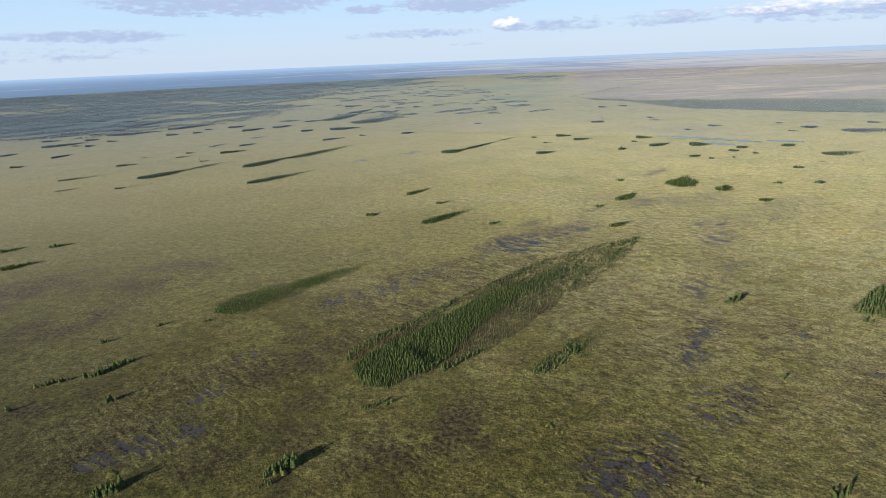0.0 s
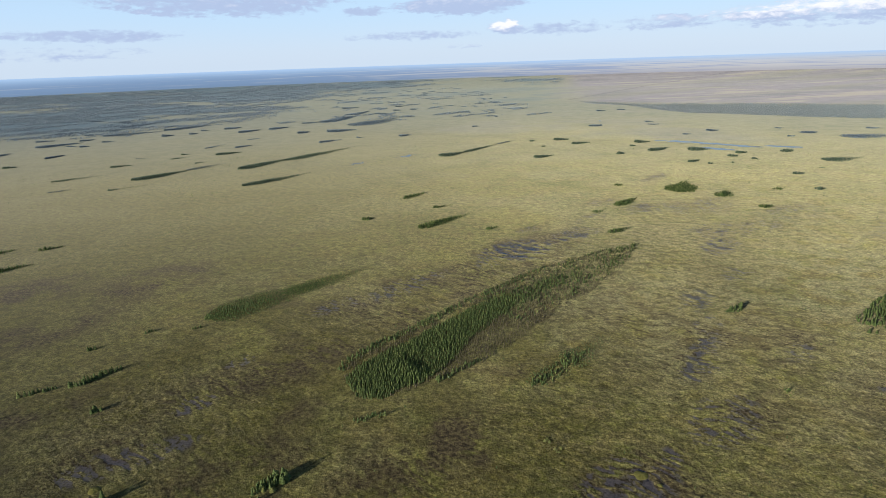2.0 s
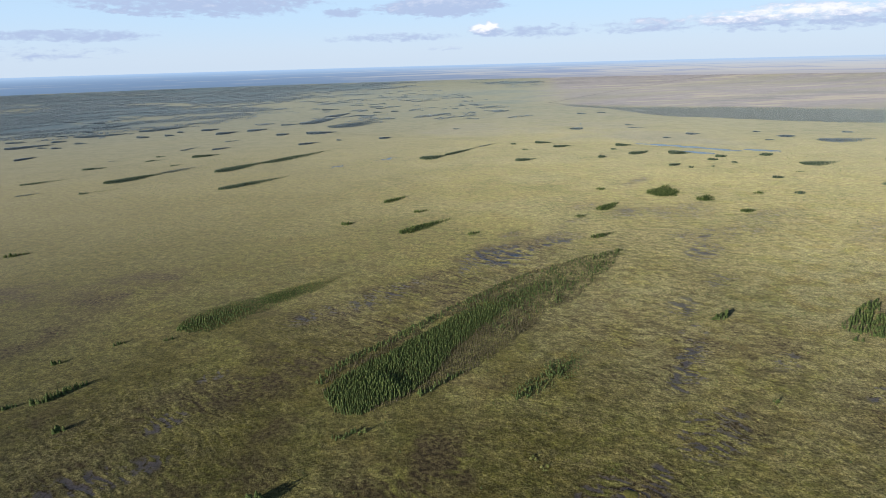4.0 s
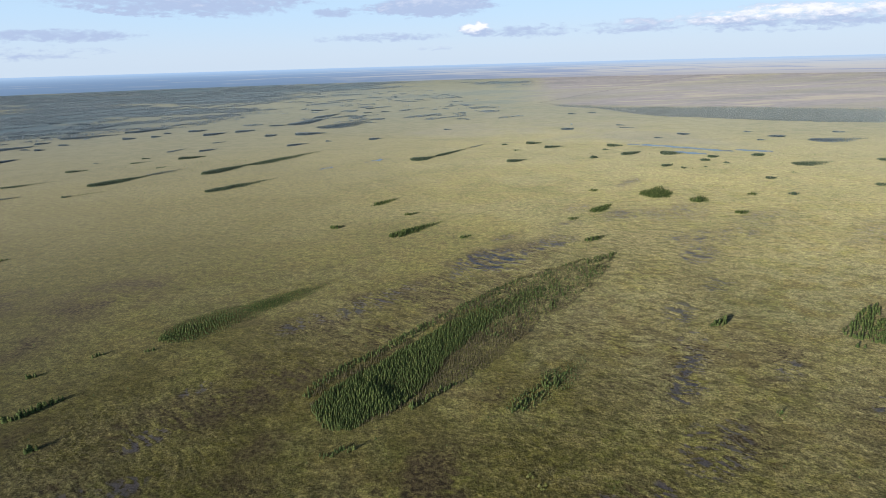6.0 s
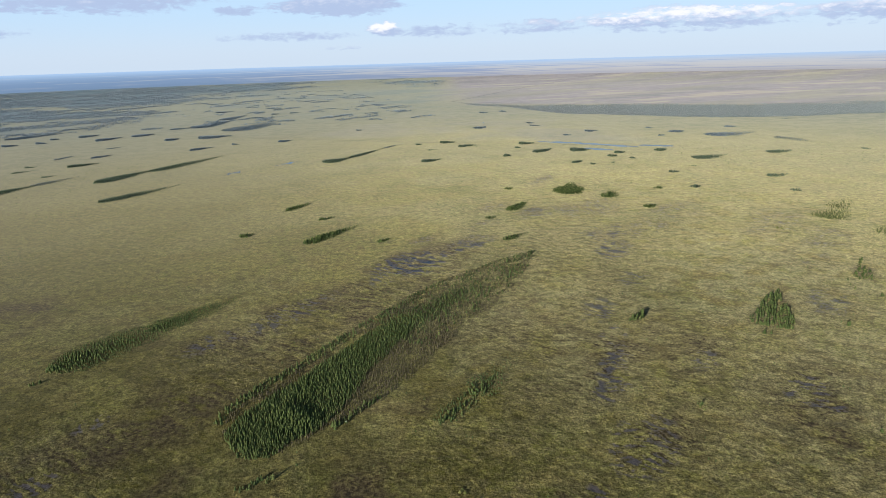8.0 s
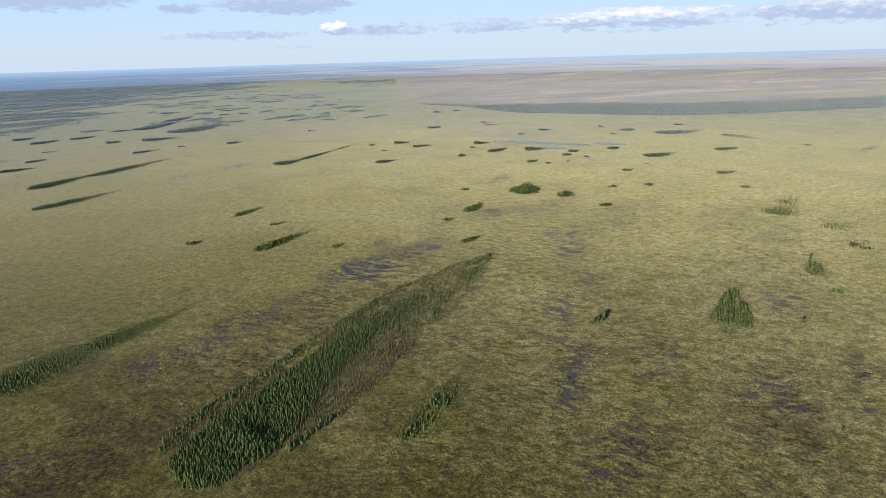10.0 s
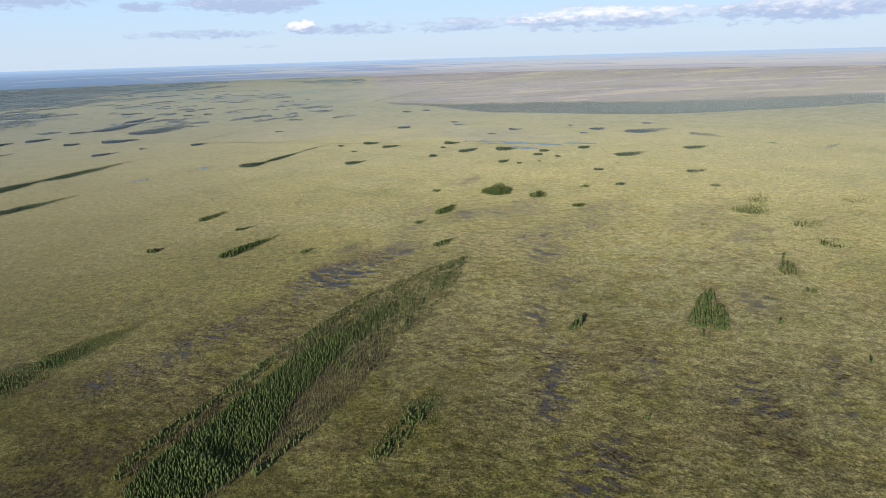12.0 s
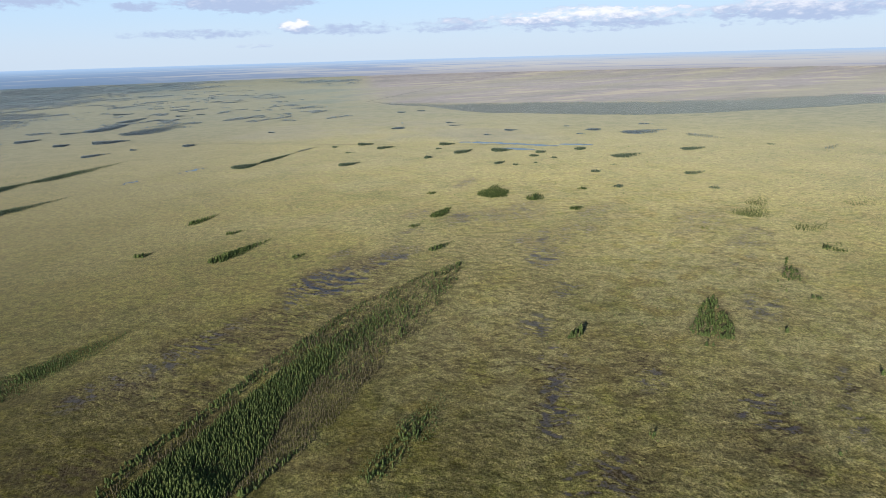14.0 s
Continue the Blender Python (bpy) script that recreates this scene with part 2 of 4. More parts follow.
def bog_material():
    m, n = material("bog_sedge")
    place = n.add("ShaderNodeNewGeometry").outputs["Position"]
    seep = n.add("ShaderNodeAttribute", attribute_name="seep").outputs["Vector"]
    drawn = n.add("ShaderNodeMapping", {"Vector": seep, "Scale": (1.0, 0.34, 1.0)}).outputs[0]
    cover = n.add("ShaderNodeSeparateColor", {0: n.add("ShaderNodeAttribute", attribute_name="cover").outputs["Color"]})
    high = n.add("ShaderNodeAttribute", attribute_name="relief").outputs["Fac"]
    peat, straw, wood = cover.outputs[0], cover.outputs[1], cover.outputs[2]
    wide = n.noise(place, 0.012, 5.0, 0.6, 0.5)
    patchy = n.noise(place, 0.05, 5.0, 0.62, 0.6)
    middle = n.noise(drawn, 0.16, 5.0, 0.62, 0.8)
    blades = n.noise(place, 0.55, 5.0, 0.66, 0.2)
    speck = n.noise(place, 1.5, 4.0, 0.7)
    wave = n.noise(drawn, 0.42, 3.0, 0.55, 0.6)
    crest = n.math("SUBTRACT", 1.0, n.math("ABSOLUTE", n.math("MULTIPLY", n.math("SUBTRACT", wave, 0.5), 3.4)))
    tall = n.math("ADD", n.math("MULTIPLY", high, 0.5), 0.5)
    marked = n.ramp(n.add("ShaderNodeAttribute", attribute_name="strings").outputs["Fac"], 0.20, 0.95)
    green = n.mix(n.ramp(wide, 0.36, 0.64), (0.084, 0.095, 0.024), (0.166, 0.162, 0.046))
    green = n.mix(n.ramp(patchy, 0.42, 0.62, 0.0, 0.7), green, (0.150, 0.120, 0.046))
    green = n.mix(n.ramp(blades, 0.42, 0.66, 0.0, 0.6), green, (0.200, 0.186, 0.074))
    dry = n.mix(n.ramp(speck, 0.4, 0.62), (0.128, 0.113, 0.050), (0.235, 0.208, 0.105))
    lines = n.math("MULTIPLY", n.ramp(n.math("ADD", crest, n.math("MULTIPLY", n.math("SUBTRACT", blades, 0.5), 0.55)), 0.50, 1.0),
                   n.ramp(n.math("ADD", middle, n.math("MULTIPLY", straw, 0.30)), 0.40, 0.66, 0.15, 0.65))
    ridge = n.math("MULTIPLY", n.ramp(n.math("ADD", tall, n.math("MULTIPLY", n.math("SUBTRACT", blades, 0.5), 1.2)), 0.58, 1.0),
                   n.math("MULTIPLY", n.ramp(n.math("ADD", patchy, n.math("MULTIPLY", straw, 0.30)), 0.42, 0.70, 0.20, 0.66), n.ramp(marked, 0.0, 0.6, 0.4, 1.0)))
    green = n.mix(n.math("MULTIPLY", straw, n.ramp(blades, 0.3, 0.7, 0.4, 0.8)), green, (0.224, 0.218, 0.126))
    lines = n.math("MULTIPLY", lines, n.math("ADD", n.math("MULTIPLY", marked, 0.7), 0.3))
    # darkens the mossy ground, with weaker light painted into its colour
    moss_dimming = n.math("MULTIPLY", n.add("ShaderNodeAttribute", attribute_name="cover").outputs["Alpha"], 0.85)
    green = n.mix(moss_dimming, green, (0.066, 0.062, 0.013))
    sward = n.mix(n.math("MAXIMUM", lines, ridge), green, dry)
    hollow = n.math("MULTIPLY", n.ramp(n.math("ADD", tall, n.math("MULTIPLY", n.math("SUBTRACT", middle, 0.5), 0.8)), 0.58, 0.25), 0.48)
    sward = n.mix(hollow, sward, (0.056, 0.055, 0.020))
    sward = n.mix(n.ramp(speck, 0.38, 0.52, 0.5, 0.0), sward, (0.026, 0.027, 0.006))
    grain = n.ramp(n.noise(place, 0.24, 7.0, 0.78, 0.3), 0.34, 0.66)
    sward = n.mix(1.0, sward, n.mix(grain, (0.56, 0.57, 0.60), (1.48, 1.46, 1.38)), "MULTIPLY")
    fleck = n.ramp(n.noise(place, 0.8, 3.0, 0.65), 0.38, 0.62)
    sward = n.mix(1.0, sward, n.mix(fleck, (0.74, 0.74, 0.76), (1.26, 1.26, 1.22)), "MULTIPLY")
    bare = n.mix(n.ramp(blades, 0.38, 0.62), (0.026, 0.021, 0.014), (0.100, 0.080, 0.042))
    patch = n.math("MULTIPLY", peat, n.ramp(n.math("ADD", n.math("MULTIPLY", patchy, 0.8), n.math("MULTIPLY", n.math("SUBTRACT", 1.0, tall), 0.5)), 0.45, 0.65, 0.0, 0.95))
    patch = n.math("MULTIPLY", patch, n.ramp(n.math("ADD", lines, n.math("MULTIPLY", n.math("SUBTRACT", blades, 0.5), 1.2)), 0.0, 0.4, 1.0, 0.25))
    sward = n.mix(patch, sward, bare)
    # ground under the far woods: haze blue painted into the shrub colour
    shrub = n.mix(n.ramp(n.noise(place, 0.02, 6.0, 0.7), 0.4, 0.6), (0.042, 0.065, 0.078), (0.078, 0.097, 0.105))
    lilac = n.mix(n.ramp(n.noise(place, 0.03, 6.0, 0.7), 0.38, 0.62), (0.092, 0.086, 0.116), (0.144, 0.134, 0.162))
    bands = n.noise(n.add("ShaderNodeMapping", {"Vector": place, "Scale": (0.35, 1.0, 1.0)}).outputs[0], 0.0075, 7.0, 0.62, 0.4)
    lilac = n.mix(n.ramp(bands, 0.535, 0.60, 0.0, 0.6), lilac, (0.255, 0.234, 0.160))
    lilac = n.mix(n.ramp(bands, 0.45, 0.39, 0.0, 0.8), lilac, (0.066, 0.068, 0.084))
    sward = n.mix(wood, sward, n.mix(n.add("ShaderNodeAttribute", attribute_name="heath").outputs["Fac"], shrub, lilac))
    lift = n.math("ADD", n.math("ADD", n.math("MULTIPLY", blades, 0.7), n.math("MULTIPLY", speck, 0.45)), n.math("MULTIPLY", lines, 0.12))
    bent = n.add("ShaderNodeBump", {"Height": lift, "Strength": n.math("ADD", n.math("MULTIPLY", marked, 0.3), 0.7), "Distance": 0.9}).outputs[0]
    # open plain far out: greyer with distance, haze painted into the sedge colour
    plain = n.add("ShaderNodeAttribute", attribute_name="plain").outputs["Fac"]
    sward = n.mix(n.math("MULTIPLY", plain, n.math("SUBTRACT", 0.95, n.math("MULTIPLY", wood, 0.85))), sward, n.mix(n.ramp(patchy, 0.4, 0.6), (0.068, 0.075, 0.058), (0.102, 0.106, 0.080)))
    matt = n.add("ShaderNodeBsdfPrincipled", {"Base Color": sward, "Roughness": 0.95, "Specular IOR Level": 0.05, "Diffuse Roughness": 1.0, "Normal": bent})
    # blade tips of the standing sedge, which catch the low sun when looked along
    # over far woods and plain this sheen turns blue, a painted haze
    tips_and_haze = n.add("ShaderNodeBsdfSheen", {"Color": n.mix(n.math("MAXIMUM", wood, n.math("MULTIPLY", plain, 0.6)), n.mix(patch, (0.256, 0.242, 0.182), (0.162, 0.148, 0.145)), n.mix(n.add("ShaderNodeAttribute", attribute_name="heath").outputs["Fac"], (0.064, 0.088, 0.112), (0.100, 0.104, 0.138))), "Roughness": 0.29})
    both = n.add("ShaderNodeAddShader", {0: matt.outputs[0], 1: tips_and_haze.outputs[0]})
    # soaked hollows: a film of standing water over black peat between the ridges
    wet = n.add("ShaderNodeAttribute", attribute_name="wet").outputs["Fac"]
    low = n.math("ADD", n.math("MULTIPLY", n.math("SUBTRACT", 0.5, tall), 2.0), n.math("MULTIPLY", n.math("SUBTRACT", blades, 0.5), 3.2))
    film = n.math("MULTIPLY", n.ramp(n.math("ADD", low, n.math("MULTIPLY", wet, 0.35)), 0.25, 0.75), n.ramp(wet, 0.05, 0.58, 0.0, 0.85))
    skim = n.add("ShaderNodeBump", {"Height": blades, "Strength": 0.25, "Distance": 0.1}).outputs[0]
    soaked = n.add("ShaderNodeBsdfPrincipled", {"Base Color": n.mix(n.ramp(speck, 0.4, 0.6), (0.030, 0.025, 0.027), (0.092, 0.075, 0.078)), "Roughness": 0.40, "Specular IOR Level": 0.5, "Normal": skim})
    ground_look = n.add("ShaderNodeMixShader", {0: film, 1: both.outputs[0], 2: soaked.outputs[0]})
    n.add("ShaderNodeOutputMaterial", {"Surface": ground_look.outputs[0]})
    return m


def water_material():
    m, n = material("bog_water")
    place = n.add("ShaderNodeNewGeometry").outputs["Position"]
    ripple = n.noise(place, 1.4, 3.0)
    tea = n.mix(n.noise(place, 0.15), (0.022, 0.020, 0.022), (0.034, 0.028, 0.026))
    finish(n, tea, 0.09, ripple, 0.04, 0.05, 0.6)
    return m


def needle_material(name, dark, mid, pale, haze_sheen=0.0):
    m, n = material(name)
    place = n.add("ShaderNodeNewGeometry")
    tint = n.add("ShaderNodeAttribute", attribute_name="tint").outputs["Fac"]
    own = n.add("ShaderNodeObjectInfo").outputs["Random"]
    mixed = n.math("FRACT", n.math("ADD", tint, own))
    colour = n.mix(n.ramp(mixed, 0.0, 0.6), dark, mid)
    colour = n.mix(n.ramp(mixed, 0.72, 1.0), colour, pale)
    colour = n.mix(n.ramp(n.noise(place.outputs["Position"], 2.2, 3.0), 0.35, 0.7, 0.0, 0.4), colour, tuple(1.5 * c for c in mid))
    sprig = n.ramp(place.outputs["Random Per Island"], 0.25, 0.75, 0.0, 0.85)
    colour = n.mix(sprig, colour, tuple(0.5 * c for c in mid))
    # blue-tinted sheen, weighted per material, stands in for haze
    finish(n, colour, 0.75, None, specular=0.15, extra={"Sheen Weight": haze_sheen, "Sheen Roughness": 0.4, "Sheen Tint": (0.75, 0.88, 1.0, 1)})
    return m


def bark_material():
    m, n = material("spruce_bark")
    place = n.add("ShaderNodeNewGeometry").outputs["Position"]
    finish(n, n.mix(n.noise(place, 9.0), (0.09, 0.07, 0.055), (0.20, 0.17, 0.14)), 0.9, n.noise(place, 30.0), 0.5, 0.02)
    return m


def plain_material(name, low, high, scale, rough=0.8):
    m, n = material(name)
    place = n.add("ShaderNodeNewGeometry").outputs["Position"]
    finish(n, n.mix(n.noise(place, scale, 5.0, 0.65), low, high), rough, n.noise(place, scale * 6, 3.0), 0.3, 0.05)
    return m


BOG = bog_material()
WATER = water_material()
NEEDLE = needle_material("spruce_needles", (0.046, 0.072, 0.022), (0.084, 0.118, 0.036), (0.146, 0.168, 0.056))
DWARF = needle_material("dwarf_needles", (0.064, 0.060, 0.030), (0.104, 0.092, 0.052), (0.150, 0.124, 0.088))
# the next three carry painted haze: bluer needles, pale blue sheen
FAR_NEEDLE = needle_material("hazed_far_needles", (0.046, 0.074, 0.102), (0.053, 0.083, 0.112), (0.064, 0.094, 0.120), 0.45)
MID_NEEDLE = needle_material("hazed_mid_needles", (0.042, 0.067, 0.038), (0.064, 0.092, 0.052), (0.096, 0.122, 0.070), 0.15)
GREY_NEEDLE = needle_material("hazed_grey_needles", (0.062, 0.080, 0.074), (0.086, 0.106, 0.096), (0.118, 0.134, 0.116), 0.4)
SPARSE = needle_material("sparse_spruce_needles", (0.065, 0.088, 0.032), (0.110, 0.132, 0.050), (0.175, 0.185, 0.080))
BARK = bark_material()


# ---- the ground: one sheet from under the flight path to the skyline ----
HUB = (4.0, 30.0)


def ground():
    near = np.geomspace(70.0, 640.0, 540)
    far = np.geomspace(640.0, 3450.0, 130)[1:]
    radii = np.concatenate([[0.0, 25.0, 50.0], near, far])
    fine = np.radians(np.arange(-46.0, 66.01, 0.18))
    coarse = np.radians(np.arange(70.0, 311.0, 4.0))
    turns = np.concatenate([fine, coarse])
    rr, aa = np.meshgrid(radii, turns, indexing="ij")
    x, y = HUB[0] + rr * np.sin(aa), HUB[1] + rr * np.cos(aa)
    high, swell = relief(x, y)
    wet = wetness(x, y)
    bump = 0.17 * (1 - smooth(rr, 900, 1800))
    z = high * bump + 0.5 * (swell - 0.5) - wet * 0.20 + far_rise(rr)
    peat = np.zeros_like(x)
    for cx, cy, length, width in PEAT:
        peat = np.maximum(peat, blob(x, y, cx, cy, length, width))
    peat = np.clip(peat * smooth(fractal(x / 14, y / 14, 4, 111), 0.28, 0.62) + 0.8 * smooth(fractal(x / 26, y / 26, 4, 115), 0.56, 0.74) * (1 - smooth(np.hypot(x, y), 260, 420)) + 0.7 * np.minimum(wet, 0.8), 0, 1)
    straw = 0.5 * smooth(fractal(x / 60, y / 60, 4, 121), 0.42, 0.66)
    # straw patches on the right also paint in the stronger light there
    for cx, cy, length, width, share in ((50, 300, 300, 92, 0.6), (-150, 243, 130, 30, 0.6), (240, 320, 280, 170, 0.9), (430, 600, 800, 460, 0.5), (300, 390, 420, 200, 0.65), (205, 215, 260, 170, 0.95), (100, 275, 190, 120, 1.0), (-245, 440, 300, 60, 0.6), (-75, 335, 200, 50, 0.5), (70, 245, 120, 40, 0.7)):
        straw = np.maximum(straw, share * blob(x, y, cx, cy, length, width) * smooth(fractal(x / 9, y / 9, 3, 125), 0.25, 0.6))
    # moss on the left and near also paints in the dimmer light there
    moss = np.maximum(blob(x, y, -75, 255, 260, 170), blob(x, y, -120, 200, 200, 130)) * smooth(fractal(x / 30, y / 30, 3, 128), 0.2, 0.6)
    moss = np.maximum(moss, 0.8 * blob(x, y, 20, 205, 190, 100) * smooth(fractal(x / 18, y / 18, 3, 127), 0.2, 0.6))
    moss = np.maximum(moss, 0.9 * smooth(0.12 * y - x + 160 * (fractal(x / 140, y / 140, 3, 129) - 0.5), -40, 260) * (1 - smooth(rr, 1100, 1900)))
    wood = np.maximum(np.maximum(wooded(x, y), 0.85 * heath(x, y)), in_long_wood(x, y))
    # blue-grey cover thickens with distance, adding to the painted haze
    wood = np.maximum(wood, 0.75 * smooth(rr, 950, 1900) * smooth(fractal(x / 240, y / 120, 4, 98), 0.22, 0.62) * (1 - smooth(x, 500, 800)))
    rows, cols = rr.shape
    index = np.arange(rows * cols).reshape(rows, cols)
    after = np.roll(index, -1, axis=1)
    faces = np.stack([index[:-1], after[:-1], after[1:], index[1:]], -1).reshape(-1, 4)[:, ::-1]
    mesh = bpy.data.meshes.new("ground")
    mesh.vertices.add(rows * cols)
    mesh.vertices.foreach_set("co", np.stack([x, y, z], -1).ravel().astype(np.float32))
    mesh.loops.add(faces.size)
    mesh.loops.foreach_set("vertex_index", faces.ravel().astype(np.int32))
    mesh.polygons.add(len(faces))
    mesh.polygons.foreach_set("loop_start", np.arange(0, faces.size, 4, dtype=np.int32))
    mesh.update(calc_edges=True)
    mesh.validate()
    mesh.polygons.foreach_set("use_smooth", np.ones(len(mesh.polygons), dtype=bool))
    level = mesh.attributes.new("relief", "FLOAT", "POINT")
    fade = 1 - 0.6 * smooth(rr, 900, 1800)
    level.data.foreach_set("value", (high * fade).ravel().astype(np.float32))
    paint = mesh.attributes.new("cover", "FLOAT_COLOR", "POINT")
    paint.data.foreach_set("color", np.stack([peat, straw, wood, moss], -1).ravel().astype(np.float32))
    along, across = drift(x, y)
    mesh.attributes.new("seep", "FLOAT_VECTOR", "POINT").data.foreach_set("vector", np.stack([along, across, 0 * x], -1).ravel().astype(np.float32))
    mesh.attributes.new("wet", "FLOAT", "POINT").data.foreach_set("value", wet.ravel().astype(np.float32))
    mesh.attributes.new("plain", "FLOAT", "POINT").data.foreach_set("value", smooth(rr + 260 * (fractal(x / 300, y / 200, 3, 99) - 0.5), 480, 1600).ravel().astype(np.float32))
    mesh.attributes.new("strings", "FLOAT", "POINT").data.foreach_set("value", lively(x, y).ravel().astype(np.float32))
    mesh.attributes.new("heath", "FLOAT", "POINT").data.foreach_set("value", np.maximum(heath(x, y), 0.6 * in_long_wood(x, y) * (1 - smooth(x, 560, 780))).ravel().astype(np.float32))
    mesh.materials.append(BOG)
    return tagged(new("ground", mesh), "flat boggy plain of olive sedge, straw ridges and brown peat", "ground", kind="structure")


ground()


def bare_mesh(name, verts, faces, mat):
    mesh = bpy.data.meshes.new(name)
    mesh.from_pydata(verts, [], faces)
    mesh.materials.append(mat)
    return mesh


def distant_plain():
    """Backdrop of the hazy far plain, from the end of the bog sheet to the skyline."""
    m, n = material("far_plain_in_haze")
    place = n.add("ShaderNodeNewGeometry").outputs["Position"]
    axis = n.add("ShaderNodeSeparateXYZ", {0: place})
    az = n.math("MULTIPLY", n.math("ARCTAN2", axis.outputs[0], axis.outputs[1]), 57.2958)
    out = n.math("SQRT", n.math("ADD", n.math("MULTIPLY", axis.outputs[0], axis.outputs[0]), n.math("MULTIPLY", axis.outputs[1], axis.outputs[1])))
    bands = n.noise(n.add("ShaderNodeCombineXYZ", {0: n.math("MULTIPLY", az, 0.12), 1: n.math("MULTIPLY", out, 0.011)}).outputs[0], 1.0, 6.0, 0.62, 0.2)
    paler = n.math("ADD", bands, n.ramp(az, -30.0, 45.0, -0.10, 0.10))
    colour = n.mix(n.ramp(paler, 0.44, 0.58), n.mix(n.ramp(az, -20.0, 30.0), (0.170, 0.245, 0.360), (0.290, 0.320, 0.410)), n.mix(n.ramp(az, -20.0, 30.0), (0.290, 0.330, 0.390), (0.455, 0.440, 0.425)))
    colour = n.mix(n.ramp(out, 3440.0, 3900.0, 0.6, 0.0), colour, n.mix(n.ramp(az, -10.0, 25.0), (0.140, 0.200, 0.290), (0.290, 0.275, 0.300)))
    # haze painted in: bluer towards the skyline, and the colour itself glows
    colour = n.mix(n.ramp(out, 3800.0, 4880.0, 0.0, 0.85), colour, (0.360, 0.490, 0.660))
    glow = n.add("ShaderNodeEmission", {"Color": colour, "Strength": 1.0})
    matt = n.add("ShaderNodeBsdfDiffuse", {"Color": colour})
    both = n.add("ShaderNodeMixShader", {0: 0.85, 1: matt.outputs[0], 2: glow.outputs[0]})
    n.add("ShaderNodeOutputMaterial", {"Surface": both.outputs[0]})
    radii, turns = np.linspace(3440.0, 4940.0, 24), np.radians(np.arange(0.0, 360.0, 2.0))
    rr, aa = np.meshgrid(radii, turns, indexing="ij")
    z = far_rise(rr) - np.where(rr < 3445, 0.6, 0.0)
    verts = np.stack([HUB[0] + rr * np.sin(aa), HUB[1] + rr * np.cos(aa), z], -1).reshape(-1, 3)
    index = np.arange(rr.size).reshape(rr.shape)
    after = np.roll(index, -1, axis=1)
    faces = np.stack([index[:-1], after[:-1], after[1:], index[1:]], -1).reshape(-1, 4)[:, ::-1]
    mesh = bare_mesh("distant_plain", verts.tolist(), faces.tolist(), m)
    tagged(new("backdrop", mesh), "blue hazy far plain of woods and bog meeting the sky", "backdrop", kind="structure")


def level_at(x, y):
    """Height of the ground at places."""
    x, y = np.atleast_1d(np.asarray(x, float)), np.atleast_1d(np.asarray(y, float))
    r = np.hypot(x - HUB[0], y - HUB[1])
    high, swell = relief(x, y)
    return high * 0.17 * (1 - smooth(r, 900, 1800)) + 0.5 * (swell - 0.5) - wetness(x, y) * 0.20 + far_rise(r)


distant_plain()


def pool(x, y, length, width, deep, far):
    """A still sheet of water that shows between the strings wherever the bog lies below it."""
    rim, rings = 40, 4
    px, py = [x], [y]
    for ring in range(1, rings + 1):
        for k in range(rim):
            a = 2 * math.pi * k / rim
            wobble = ring / rings * (1 + 0.25 * math.sin(3 * a + x) + 0.15 * math.sin(7 * a + y))
            s, v = 0.5 * length * wobble * math.cos(a), 0.5 * width * wobble * math.sin(a)
            px.append(x + s * SIN + v * COS)
            py.append(y + s * COS - v * SIN)
    px, py = np.array(px), np.array(py)
    pz = 0.5 * (fractal(px / 120, py / 120, 3, 61) - 0.5)
    verts = np.stack([px, py, pz], -1).tolist()
    faces = [(0, 1 + (k + 1) % rim, 1 + k) for k in range(rim)]
    faces += [(1 + (r - 1) * rim + k, 1 + (r - 1) * rim + (k + 1) % rim, 1 + r * rim + (k + 1) % rim, 1 + r * rim + k) for r in range(1, rings) for k in range(rim)]
    mesh = bare_mesh("pool", verts, faces, WATER)
    ob = new("bog_pool", mesh)
    ob.location.z = -0.07 if far else -0.12 - 0.2 * deep
    tagged(ob, "still dark bog water standing between sedge ridges", "water", kind="structure")


for x, y, length, width, deep in WET:
    if deep > 0.78:
        pool(x, y, 0.8 * length, 0.8 * width, deep, False)
for x, y, length, width, deep in WET_FAR:
    pool(x, y, length, width, deep, True)


# ---- trees ----
def sprays(rng, whorls, arms, radius):
    """Crown of a narrow spruce one metre tall: whorls of drooping branch fans round the stem, and a leader."""
    verts, faces = [], []
    swell = rng.uniform(0.5, 0.85)
    for w in range(whorls):
        up = 0.06 + 0.90 * (w / whorls) ** 0.92
        reach = radius * (1 - up) ** swell * rng.uniform(0.75, 1.2) + 0.018
        if w == 0:
            reach *= 0.7
        turn = rng.uniform(0, 6.28)
        for k in range(arms):
            a = turn + 6.283 * (k + rng.uniform(-0.3, 0.3)) / arms
            far = reach * rng.uniform(0.65, 1.25)
            wide = far * rng.uniform(0.42, 0.62)
            c, s = math.cos(a), math.sin(a)
            drop = far * rng.uniform(0.15, 0.55)
            b = len(verts)
            verts += [(0.0, 0.0, up + 0.07), (0.6 * far * c - wide * s, 0.6 * far * s + wide * c, up - drop * 0.35),
                      (far * c, far * s, up - drop), (0.6 * far * c + wide * s, 0.6 * far * s - wide * c, up - drop * 0.35)]
            faces += [(b, b + 1, b + 2), (b, b + 2, b + 3)]
    b = len(verts)
    verts += [(0.02, 0, 0.9), (-0.012, 0.018, 0.9), (-0.012, -0.018, 0.9), (0, 0, 1.0)]
    faces += [(b, b + 1, b + 3), (b + 1, b + 2, b + 3), (b + 2, b, b + 3)]
    return np.array(verts), np.array(faces)


